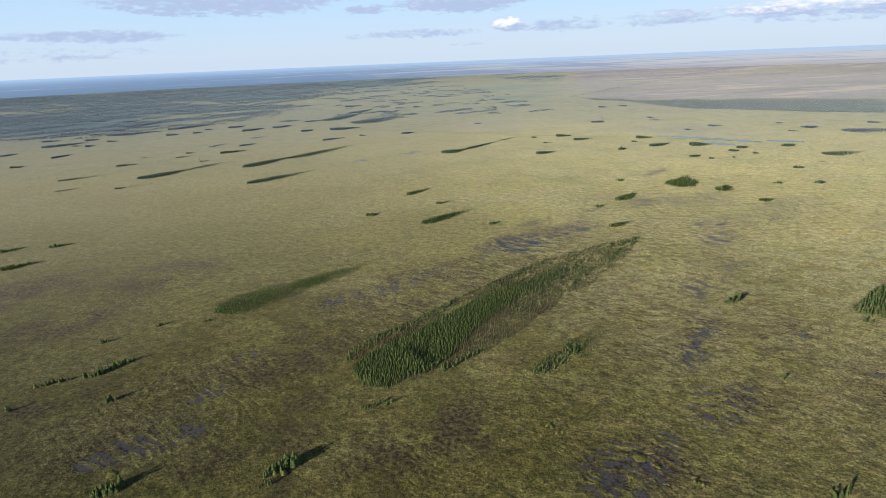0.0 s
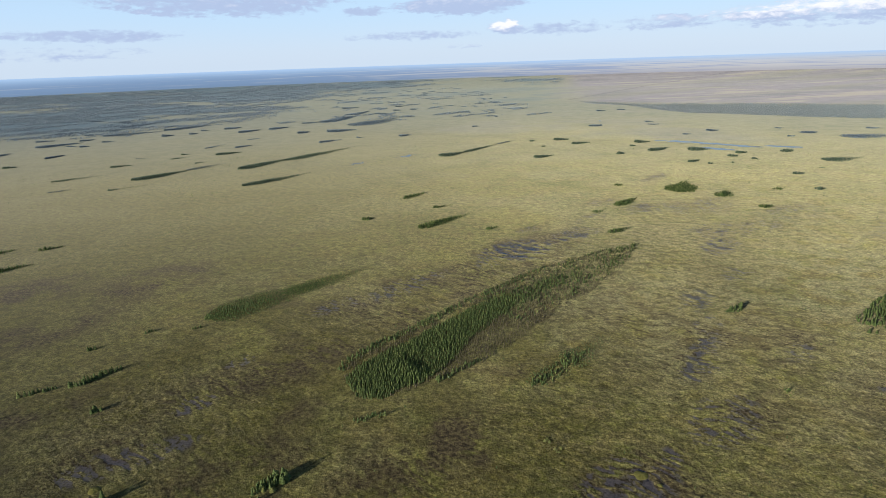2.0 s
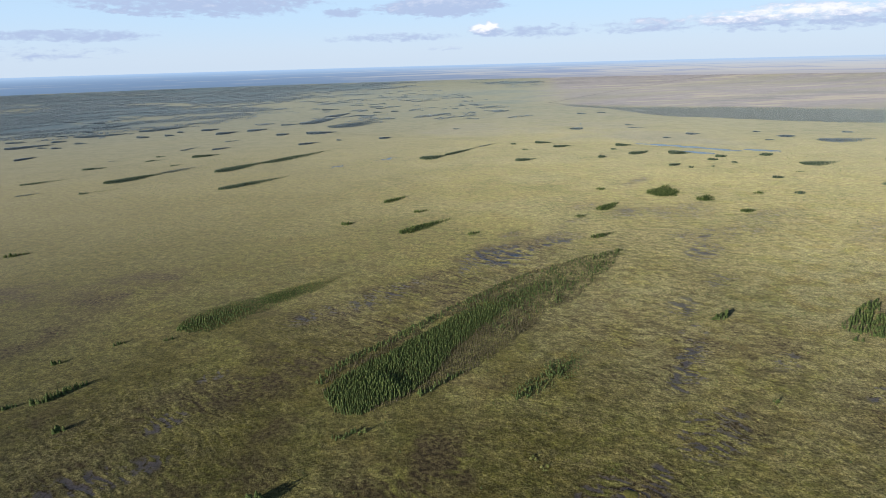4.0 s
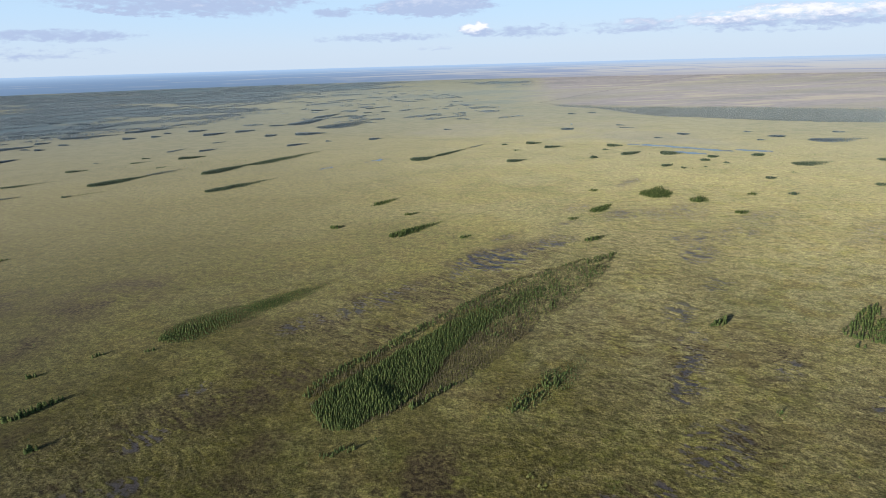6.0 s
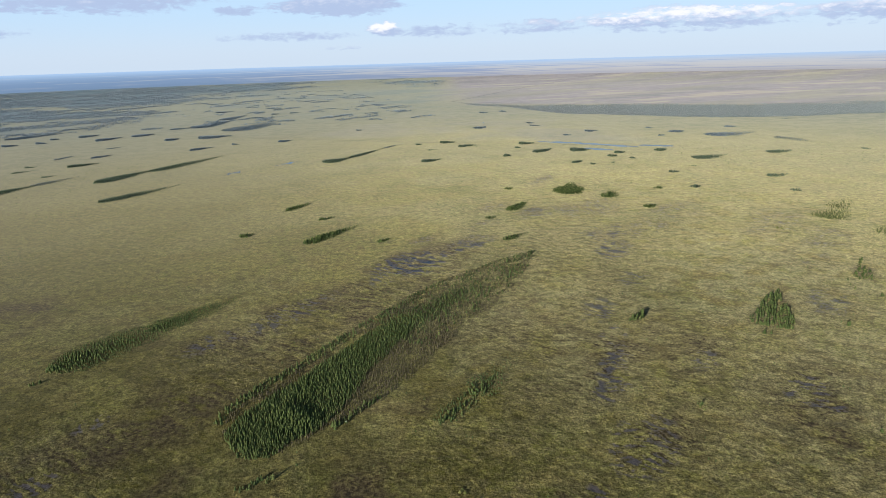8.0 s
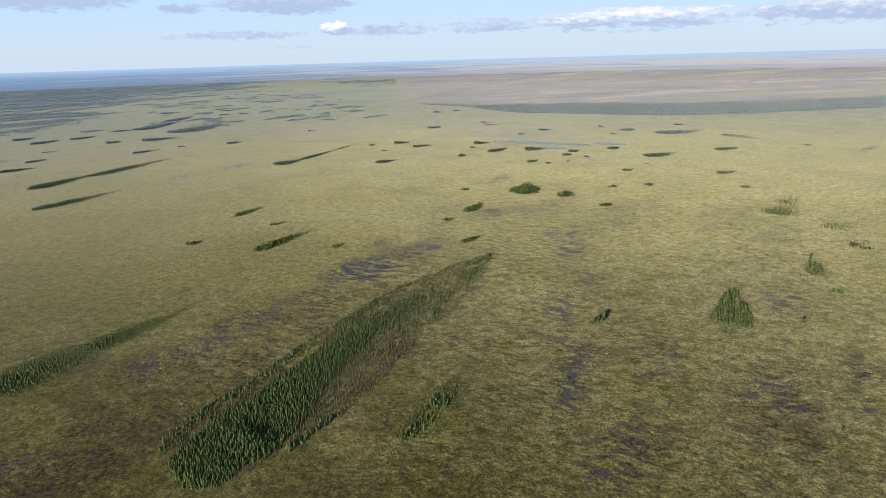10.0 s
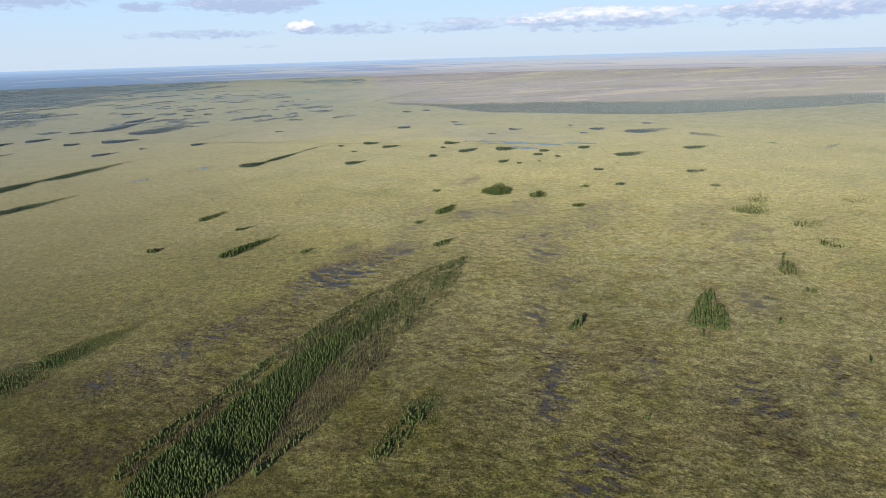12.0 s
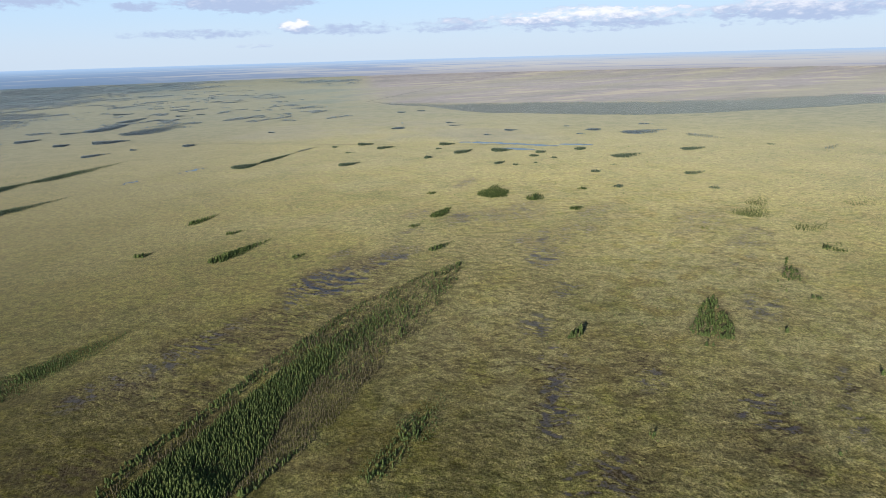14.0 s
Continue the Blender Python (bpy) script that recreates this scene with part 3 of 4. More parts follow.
def tufted(rng, tiers, sides, radius):
    """A small far crown: ragged tiers of short cones."""
    verts, faces = [], []
    for t in range(tiers):
        low = 0.02 + 0.8 * t / tiers
        top = min(1.0, low + 1.25 / tiers + 0.1)
        reach = radius * (1 - low) ** 0.8
        b = len(verts)
        turn = rng.uniform(0, 6.28)
        verts.append((rng.uniform(-0.02, 0.02), rng.uniform(-0.02, 0.02), top))
        for k in range(sides):
            a, q = turn + 6.283 * k / sides, reach * rng.uniform(0.6, 1.3)
            verts.append((q * math.cos(a), q * math.sin(a), low + rng.uniform(-0.05, 0.08)))
        faces += [(b, b + 1 + k, b + 1 + (k + 1) % sides) for k in range(sides)]
    return np.array(verts), np.array(faces)


def layered(rng, tiers, sides, radius, arms):
    """A fuller crown one metre tall: ragged solid skirts one above another, with loose branch fans standing out of them."""
    verts, faces = [], []
    swell = rng.uniform(0.45, 0.75)
    for t in range(tiers):
        low = 0.03 + 0.80 * t / tiers
        top = min(1.0, low + 1.35 / tiers + 0.06)
        reach = radius * (1 - low) ** swell
        b, turn = len(verts), rng.uniform(0, 6.28)
        verts.append((rng.uniform(-0.015, 0.015), rng.uniform(-0.015, 0.015), top))
        for k in range(sides):
            a = turn + 6.283 * k / sides
            q = reach * (rng.uniform(0.85, 1.25) if k % 2 else rng.uniform(0.5, 0.8))
            verts.append((q * math.cos(a), q * math.sin(a), low + (rng.uniform(-0.03, 0.02) if k % 2 else rng.uniform(0.02, 0.08))))
        faces += [(b, b + 1 + k, b + 1 + (k + 1) % sides) for k in range(sides)]
    if arms:
        v, f = sprays(rng, tiers + 1, arms, radius * 1.1)
        faces += [tuple(int(i) + len(verts) for i in tri) for tri in f]
        verts += [tuple(p) for p in v]
    return np.array(verts), np.array(faces)


shapes = random.Random(5)
FULL = [layered(shapes, 5, 8, shapes.uniform(0.19, 0.27), 4) for _ in range(10)]
MIDDLE = [layered(shapes, 4, 6, shapes.uniform(0.22, 0.30), 3) for _ in range(8)]
SMALL = [tufted(shapes, 3, 5, shapes.uniform(0.22, 0.32)) for _ in range(8)]
TINY = [tufted(shapes, 2, 4, shapes.uniform(0.3, 0.42)) for _ in range(6)]
BUSHY = [sprays(shapes, 5, 5, shapes.uniform(0.3, 0.42)) for _ in range(6)]


def joined(name, forms, places, mat, seed, widen=1.0):
    """One mesh of many crowns. places: rows of x, y, height."""
    rng = np.random.default_rng(seed)
    places = np.asarray(places, float)
    ground_z = level_at(places[:, 0], places[:, 1])
    pick = rng.integers(0, len(forms), len(places))
    turn, tint = rng.uniform(0, 6.283, len(places)), rng.uniform(0, 1, len(places))
    fat = rng.uniform(0.8, 1.25, len(places)) * widen
    lean = rng.normal(0, 0.035, (len(places), 2))
    all_v, all_f, all_t, base = [], [], [], 0
    for f, (v, tri) in enumerate(forms):
        own = np.flatnonzero(pick == f)
        if not len(own):
            continue
        c, s, h = np.cos(turn[own])[:, None], np.sin(turn[own])[:, None], places[own, 2][:, None]
        x, y, z = v[:, 0][None], v[:, 1][None], v[:, 2][None]
        wide = h * fat[own][:, None]
        px = places[own, 0][:, None] + wide * (c * x - s * y) + lean[own, 0][:, None] * z * h
        py = places[own, 1][:, None] + wide * (s * x + c * y) + lean[own, 1][:, None] * z * h
        pz = ground_z[own][:, None] + h * z - 0.02 * h
        all_v.append(np.stack([px, py, pz], -1).reshape(-1, 3))
        all_f.append((tri[None] + base + (np.arange(len(own)) * len(v))[:, None, None]).reshape(-1, 3))
        all_t.append(np.repeat(tint[own], len(v)))
        base += len(own) * len(v)
    verts, faces, tints = np.concatenate(all_v), np.concatenate(all_f), np.concatenate(all_t)
    mesh = bpy.data.meshes.new(name)
    mesh.vertices.add(len(verts))
    mesh.vertices.foreach_set("co", verts.ravel().astype(np.float32))
    mesh.loops.add(faces.size)
    mesh.loops.foreach_set("vertex_index", faces.ravel().astype(np.int32))
    mesh.polygons.add(len(faces))
    mesh.polygons.foreach_set("loop_start", np.arange(0, faces.size, 3, dtype=np.int32))
    mesh.update(calc_edges=True)
    mesh.attributes.new("tint", "FLOAT", "POINT").data.foreach_set("value", tints.astype(np.float32))
    mesh.materials.append(mat)
    return new(name, mesh)


def scatter(cx, cy, length, width, bearing, gap, seed):
    """Jittered places in a teardrop with its blunt head at the near end: x, y, how far in from the rim (0 to 1), how far along (0 to 1)."""
    rng = np.random.default_rng(seed)
    b = radians(bearing)
    s = np.arange(-length / 2, length / 2 + gap, gap)
    v = np.arange(-width / 2, width / 2 + gap, gap)
    ss, vv = (a.ravel() for a in np.meshgrid(s, v))
    ss, vv = ss + rng.uniform(-0.5, 0.5, ss.size) * gap, vv + rng.uniform(-0.5, 0.5, vv.size) * gap
    along = ss / length + 0.5
    half = 0.5 * width * np.sqrt(np.clip(along * 7, 0, 1)) * np.clip((1.04 - along) * 1.55, 0, 1) ** 0.85
    half = half * (0.8 + 0.5 * fractal(ss / 6.0 + seed, vv / 6.0, 2, 131))
    inside = 1 - np.abs(vv) / np.maximum(half, 0.05)
    ok = (inside > 0) & (along > 0) & (along < 1) & (rng.uniform(0, 1, ss.size) < 1.05 - 0.75 * np.clip(along, 0, 1) ** 2)
    ss, vv, along, inside = ss[ok], vv[ok], along[ok], inside[ok]
    x, y = cx + ss * math.sin(b) + vv * math.cos(b), cy + ss * math.cos(b) - vv * math.sin(b)
    return x, y, inside, along, rng


stand_count = [0]


def stand(cx, cy, length, width, bearing, height, gap):
    """One island of spruce in the bog, taller at its head and heart than along its rim."""
    stand_count[0] += 1
    seed = 1000 + stand_count[0]
    # the crowns hide their own feet from a low eye: thickets are sown a little closer than they look
    x, y, inside, along, rng = scatter(cx, cy, length, width, bearing, gap * (0.52 if math.hypot(cx, cy) > 760 or math.hypot(cx, cy) < 450 else 0.66), seed)
    if not len(x):
        return
    h = (0.72 if math.hypot(cx, cy) < 450 else 0.56 if math.hypot(cx, cy) < 760 else 0.62) * height * (0.28 + 0.78 * np.sqrt(inside)) * (1.14 - 0.7 * along) * rng.uniform(*((0.55, 1.3) if math.hypot(cx, cy) < 760 else (0.7, 1.15)), len(x))
    distance = math.hypot(cx, cy)
    if distance < 450:
        h = 0.5 * h
    low = height < 2.9
    # needle material steps with distance, so the painted haze thickens outwards
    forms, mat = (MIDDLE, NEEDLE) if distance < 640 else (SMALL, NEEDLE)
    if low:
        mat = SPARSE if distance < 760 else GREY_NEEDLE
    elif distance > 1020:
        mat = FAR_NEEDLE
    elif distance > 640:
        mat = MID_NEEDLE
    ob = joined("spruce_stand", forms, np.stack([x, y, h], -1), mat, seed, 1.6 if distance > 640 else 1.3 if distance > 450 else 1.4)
    size = "small round" if length < 1.6 * width else "long narrow" if length > 4 * width else "drawn-out"
    tagged(ob, f"{size} island of {'low sparse' if low else 'dense dark-green'} spruce standing in open bog", "tree stand", "tree islands of the bog", "stuff")


# the great teardrop island: foot of its head, and its edges against the way along it
ISLE = (-33.0, 215.0)


def isle_place(s, v):
    b = radians(42)
    return ISLE[0] + s * math.sin(b) + v * math.cos(b), ISLE[1] + s * math.cos(b) - v * math.sin(b)


def isle_edges(s):
    left = np.interp(s, [0, 3, 8, 15, 30, 64, 100, 124, 145, 166, 190, 223, 247], [0, -14, -22, -26.5, -28.5, -28, -29, -28.5, -28, -26, -21, -11, 0])
    right = np.interp(s, [0, 4.5, 23, 42, 72, 97, 120, 151, 174, 214, 247], [5, 11.5, 14.5, 21, 22.5, 18.6, 17.5, 18.5, 17.5, 9.7, 2])
    core_left = np.interp(s, [0, 4, 15, 30, 60, 92, 124, 160, 200], [0, -12, -18, -18, -18.5, -20, -18, -14, -9])
    core_right = np.interp(s, [0, 5, 14, 22, 34, 48, 63, 80, 106, 129, 160, 200], [5, 10, 10, 13, 12, 9.5, 4, 1, -2, -1, 0, -3])
    return left, right, core_left, core_right


def tree_masters():
    made = []
    rng = random.Random(77)
    for k in range(8):
        v, tri = layered(rng, 6, 8, rng.uniform(0.24, 0.34), 5)
        crown = bare_mesh("crown", [tuple(p) for p in v], [tuple(int(i) for i in f) for f in tri], NEEDLE)
        crown.attributes.new("tint", "FLOAT", "POINT").data.foreach_set("value", np.full(len(v), k / 8, dtype=np.float32))
        ring = 6
        sv = [(r * math.cos(6.283 * i / ring), r * math.sin(6.283 * i / ring), z) for z, r in ((-0.05, 0.024), (0.3, 0.017), (0.93, 0.004)) for i in range(ring)]
        sf = [(j * ring + i, j * ring + (i + 1) % ring, (j + 1) * ring + (i + 1) % ring, (j + 1) * ring + i) for j in range(2) for i in range(ring)]
        made.append((crown, bare_mesh("trunk", sv, sf, BARK)))
    return made


MASTERS = tree_masters()
single_rng = random.Random(9)


def spruce(x, y, height, label, group):
    """One spruce: an empty at its foot, a trunk and a crown."""
    crown, trunk = single_rng.choice(MASTERS)
    foot = new("spruce_tree")
    foot.empty_display_size = 0.3
    for name, mesh in (("trunk", trunk), ("crown", crown)):
        new(name, mesh).parent = foot
    wide = height * single_rng.uniform(0.85, 1.25)
    z = float(level_at(x, y)[0]) - 0.03
    foot.matrix_basis = (pose(x, y, z, single_rng.gauss(0, 2), single_rng.gauss(0, 2), single_rng.uniform(0, 360)) @ Matrix.Diagonal((wide, wide, height, 1)))
    tagged(foot, label, "tree", group)


def great_isle():
    rng = np.random.default_rng(21)

    def sown(gap, seed):
        r = np.random.default_rng(seed)
        s, v = (a.ravel() for a in np.meshgrid(np.arange(0, 246, gap), np.arange(-38, 24, gap)))
        return s + r.uniform(-0.55, 0.55, s.size) * gap, v + r.uniform(-0.55, 0.55, v.size) * gap, r

    # tall core
    s, v, r = sown(0.82, 31)
    left, right, cl, cr = isle_edges(s)
    ragged = 2.4 * (fractal(s / 5, v / 5, 2, 141) - 0.5)
    ok = (v > cl + ragged) & (v < cr + ragged) & (s < 185) & (r.uniform(0, 1, s.size) < np.interp(s, [0, 80, 120, 185], [0.97, 0.9, 0.42, 0.1]))
    s, v, cl, cr = s[ok], v[ok], cl[ok], cr[ok]
    rim = np.clip(np.minimum(v - cl, cr - v) / 6.0, 0, 1)
    h = np.interp(s, [0, 25, 90, 140, 185], [1.8, 2.1, 1.95, 1.6, 1.3]) * (0.72 + 0.3 * rim) * r.uniform(0.68, 1.22, s.size)
    h = 0.78 * h * (1 + 0.95 * np.exp(-(((s - 25) / 4.5) ** 2 + ((v - 1) / 7) ** 2)) - 0.42 * np.exp(-(((s - 37) / 7.5) ** 2 + ((v - 0.5) / 6) ** 2)))
    x, y = isle_place(s, v)
    front = (s < 3.4)
    for px, py, ph in zip(x[front], y[front], h[front]):
        spruce(float(px), float(py), float(ph), "slender dark-green spruce at the head of the great tree island", "spruces at the island head")
    ob = joined("spruce_stand", FULL, np.stack([x, y, h], -1)[~front], NEEDLE, 32, 1.25)
    tagged(ob, "dense tall dark-green spruce core of the great teardrop island", "tree stand", kind="stuff")
    # rim row on the far side of the pale lane
    s, v, r = sown(1.55, 41)
    left, right, cl, cr = isle_edges(s)
    ok = (v > left) & (v < left + 4.2 + 2 * fractal(s / 9, v / 9, 2, 151)) & (s > 8) & (s < 150) & (r.uniform(0, 1, s.size) < np.interp(s, [70, 130], [1, 0.5])) & (fractal(s / 12, v / 12, 2, 155) > 0.28)
    x, y = isle_place(s[ok], v[ok])
    ob = joined("spruce_row", MIDDLE, np.stack([x, y, r.uniform(0.9, 1.7, ok.sum())], -1), NEEDLE, 42, 1.3)
    tagged(ob, "thin row of small spruce along the great island's rim", "tree stand", kind="stuff")
    # low brown scrub on the flank and the tail
    s, v, r = sown(1.1, 51)
    left, right, cl, cr = isle_edges(s)
    sparse = fractal(s / 8, v / 5, 3, 161)
    right = right - 4 * fractal(s / 7, v / 7, 3, 168) ** 2
    flank = (v > cr - 1) & (v < right) & (s > 8)
    lane = (v > left + 5) & (v < cl) & (sparse > 0.52)
    tail = (v > left) & (v < right) & (s > 120)
    ok = (flank | lane | tail) & (sparse > 0.30) & (r.uniform(0, 1, s.size) < np.interp(s, [90, 130, 240], [1.0, 0.5, 0.3]))
    h = r.uniform(0.8, 1.6, s.size) * (0.7 + 0.5 * sparse)
    x, y = isle_place(s[ok], v[ok])
    ob = joined("dwarf_spruce_scrub", BUSHY, np.stack([x, y, h[ok]], -1), DWARF, 52, 0.85)
    tagged(ob, "low brown-green dwarf spruce scrub on the island's flank and tail", "shrubs", kind="stuff")
    # scattered taller spruce in the tail
    s, v, r = sown(1.9, 61)
    left, right, cl, cr = isle_edges(s)
    ok = (v > left + 1) & (v < right - 1) & (s > 95) & (v < cr + 14) & (r.uniform(0, 1, s.size) < 0.22 + 0.5 * smooth(fractal(s / 14, v / 5, 3, 165), 0.4, 0.6))
    x, y = isle_place(s[ok], v[ok])
    ob = joined("spruce_stand", MIDDLE, np.stack([x, y, r.uniform(1.0, 2.0, ok.sum())], -1), NEEDLE, 62, 1.2)
    tagged(ob, "scattered half-grown spruce in the tail of the great island", "tree stand", kind="stuff")
    # row along the sunlit flank
    for k in range(26):
        a = k / 25
        s, v = 26.5 + 24 * a + float(rng.normal(0, 0.5)), 16.6 + 2.6 * a + float(rng.normal(0, 0.8))
        x, y = isle_place(s, v)
        spruce(x, y, float(rng.uniform(1.2, 2.2)), "small spruce in a row beside the great island", "row beside the island")


great_isle()


def clump(x0, y0, x1, y1, width, count, tall, short, label, group):
    """Single trees strewn between two ends, tall at the second."""
    ax, ay = x1 - x0, y1 - y0
    size = max(math.hypot(ax, ay), 0.1)
    for k in range(count):
        a = (k + single_rng.uniform(0.1, 0.9)) / count
        off = single_rng.uniform(-0.5, 0.5) * width * (0.4 + 0.6 * math.sin(math.pi * min(max(a, 0.1), 0.9)))
        h = (short + (tall - short) * a) * single_rng.uniform(0.75, 1.15)
        spruce(x0 + ax * a - ay / size * off, y0 + ay * a + ax / size * off, h, label, group)


# the tree islands: place, length, width, bearing, height, spacing
stand(-571, 845, 21, 9, 64, 4.5, 2.6)
stand(-567, 942, 43, 9, 15, 4.5, 2.6)
stand(-648, 1098, 84, 26, 39, 5, 3.2)
stand(-412, 824, 31, 10, 58, 4, 3)
stand(-423, 737, 57, 12, 48, 3, 4)
stand(-325, 744, 80, 24, 35, 4, 2.8)
stand(-290, 799, 68, 16, 33, 2.6, 4)
stand(-341, 658, 14, 8, 46, 3.5, 2.5)
stand(-320, 677, 43, 5, 49, 2, 3)
stand(-397, 662, 34, 5, 50, 2.5, 3)
stand(-502, 1193, 24, 16, 64, 6, 2.8)
stand(-461, 1210, 18, 12, 80, 6, 2.8)
stand(-459, 1269, 18, 10, 79, 5, 2.8)
stand(-412, 1299, 43, 20, 37, 6, 2.8)
stand(-358, 1227, 57, 16, 32, 6, 2.8)
stand(-310, 1265, 52, 18, 38, 6, 2.8)
stand(-299, 914, 41, 12, 53, 5, 2.6)
stand(-300, 994, 41, 9, 36, 4, 3)
stand(-220, 804, 88, 22, 31, 4.5, 2.8)
stand(-159, 887, 152, 24, 33, 3, 3.4)
stand(-173, 692, 100, 17, 40, 4, 2.8)
stand(-358, 883, 31, 7, 51, 3, 3)
stand(-364, 920, 16, 6, 62, 4, 3)
stand(-311, 833, 21, 6, 43, 3, 3)
stand(-351, 1007, 58, 8, 18, 3, 3.5)
stand(-310, 1093, 34, 8, 43, 3, 3.5)
stand(-588, 1061, 18, 10, 58, 5, 3)
stand(-615, 1069, 22, 9, 107, 4, 3)
stand(-417, 891, 18, 5, 70, 2.5, 3)
stand(-594, 1254, 112, 28, 54, 5, 3.4)
stand(-518, 1347, 121, 30, 37, 5.5, 3.4)
stand(-670, 1449, 117, 34, 21, 5, 3.6)
stand(-755, 1310, 62, 25, 42, 5, 3.4)
stand(-681, 1254, 21, 12, 49, 5, 3)
stand(-665, 1324, 26, 14, 87, 5, 3)
stand(-747, 1544, 41, 20, 113, 5.5, 3.2)
stand(-843, 1598, 32, 22, 56, 5.5, 3.2)
stand(-799, 1226, 38, 18, 95, 4, 3.4)
stand(-713, 1164, 37, 14, 68, 5, 3.2)
stand(-636, 1160, 32, 14, 29, 5, 3)
stand(-577, 1121, 29, 12, 93, 4, 3.2)
stand(-676, 987, 40, 18, 10, 3.5, 3.4)
stand(-173, 1177, 57, 30, 71, 6.5, 3)
stand(-242, 1169, 28, 16, 37, 6, 3)
stand(-170, 1024, 47, 12, 44, 4.5, 2.8)
stand(-126, 1055, 14, 7, 109, 4, 3)
stand(-263, 1362, 46, 20, 64, 4, 3.4)
stand(-211, 1436, 167, 42, 21, 5.5, 3.6)
stand(-187, 1585, 123, 32, 22, 5, 3.6)
stand(-118, 1350, 189, 70, 29, 3.2, 4.2)
stand(-231, 1778, 53, 30, 74, 5.5, 4)
stand(-123, 1543, 46, 16, 98, 5, 3.6)
stand(-94, 1634, 26, 16, 79, 5, 3.6)
stand(-51, 1649, 24, 18, 74, 5, 3.6)
stand(-94, 1777, 29, 20, 78, 5, 4)
stand(-50, 1065, 28, 14, 53, 5.5, 2.8)
stand(22, 831, 42, 22, 48, 5.5, 2.7)
stand(64, 881, 90, 10, 36, 4, 2.8)
stand(110, 942, 63, 8, 39, 2.5, 3.4)
stand(136, 785, 30, 15, 66, 5, 2.7)
stand(145, 937, 11, 9, 70, 4, 3)
stand(190, 943, 25, 22, 94, 5, 3)
stand(154, 876, 15, 6, 85, 3, 3)
stand(77, 1175, 17, 16, 76, 3.5, 4)
stand(38, 2060, 93, 40, 69, 3, 5)
stand(6, 477, 61, 13, 44, 4.5, 2.3)
stand(-55, 492, 15, 8, 52, 4.5, 2.3)
stand(-31, 563, 10, 4, 71, 2.5, 2.6)
stand(-19, 579, 40, 9, 36, 4, 2.4)
stand(5, 527, 23, 6, 58, 3.5, 2.5)
stand(41, 450, 16, 5, 53, 4, 2.2)
stand(209, 896, 33, 12, 75, 5, 3)
stand(234, 787, 13, 8, 59, 5.5, 2.7)
stand(293, 887, 22, 20, 92, 5.5, 3)
stand(269, 851, 11, 7, 77, 4, 3)
stand(291, 813, 41, 15, 56, 5, 2.8)
stand(337, 799, 28, 28, 107, 5.5, 2.8)
stand(297, 713, 22, 9, 56, 4.5, 2.7)
stand(306, 692, 9, 7, 79, 4.5, 2.7)
stand(354, 738, 16, 11, 70, 5, 2.7)
stand(374, 761, 17, 12, 72, 5, 2.7)
stand(367, 714, 9, 7, 77, 4, 2.8)
stand(332, 693, 6, 5, 61, 3, 2.8)
stand(432, 762, 21, 13, 62, 5.5, 2.7)
stand(457, 693, 56, 26, 74, 3.6, 3.6)
stand(364, 618, 16, 9, 64, 4.5, 2.6)
stand(308, 551, 16, 8, 60, 4, 2.6)
stand(342, 545, 17, 8, 53, 4.5, 2.6)
stand(402, 643, 8, 6, 79, 3, 2.8)
stand(175, 591, 11, 9, 73, 4, 2.5)
stand(230, 577, 60, 27, 28, 4.2, 2.3)
stand(254, 541, 34, 15, 38, 4, 2.5)
stand(161, 521, 40, 11, 42, 4.5, 2.3)
stand(129, 490, 13, 7, 51, 3.8, 2.4)
stand(131, 433, 30, 7, 59, 4, 2.3)
stand(265, 487, 18, 9, 66, 4, 2.4)
stand(287, 1120, 32, 22, 48, 5, 3.4)
stand(394, 1154, 20, 18, 114, 3, 4)
stand(388, 1108, 28, 14, 93, 3, 4)
stand(373, 1419, 21, 22, 74, 5, 4)
stand(421, 1427, 19, 20, 67, 5, 4)
stand(440, 992, 24, 20, 92, 4, 3.6)
stand(557, 930, 31, 22, 66, 4.5, 3.4)
stand(510, 894, 17, 10, 87, 3.5, 3.6)
stand(545, 994, 15, 12, 79, 3.5, 3.6)
stand(384, 956, 15, 10, 81, 3.5, 3.6)
stand(613, 872, 94, 45, 84, 3.6, 4.4)
stand(668, 952, 25, 14, 102, 4, 3.6)
stand(644, 776, 78, 28, 173, 2.8, 5)
stand(554, 698, 40, 20, 82, 4, 3.4)
stand(446, 567, 27, 13, 81, 4, 2.8)
stand(380, 424, 46, 28, 58, 2.85, 2.3)
stand(412, 452, 54, 20, 52, 2.8, 3.6)
stand(384, 374, 40, 20, 75, 2.6, 3.4)
stand(480, 416, 52, 24, 60, 2.2, 4.5)
stand(350, 325, 24, 7, 155, 4, 2.8)
stand(359, 337, 22, 14, 100, 2.4, 4)
stand(413, 502, 14, 9, 70, 3.5, 2.8)
stand(729, 1129, 34, 10, 105, 3, 4)
stand(838, 1018, 47, 10, 97, 2.5, 5)
stand(659, 679, 11, 12, 91, 3, 4)
stand(712, 635, 71, 14, 64, 2, 5)
stand(-88, 325, 86, 27, 44, 3.5, 2.3)
stand(-62, 350, 66, 18, 45, 3.0, 2.4)
stand(-276, 391, 28, 7, 41, 4.5, 2.2)
stand(-308, 430, 20, 8, 41, 4, 2.4)
stand(-277, 436, 19, 5, 55, 4.5, 2.2)
stand(-270, 468, 62, 4, 43, 1.5, 4)
stand(-194, 485, 78, 4, 41, 1.5, 4)
stand(-260, 411, 46, 4, 24, 1.5, 4)
stand(49, 233, 46, 11, 46, 3.3, 2.6)
stand(60, 244, 30, 14, 47, 3.6, 2.7)
stand(72, 258, 30, 12, 45, 1.8, 2.6)

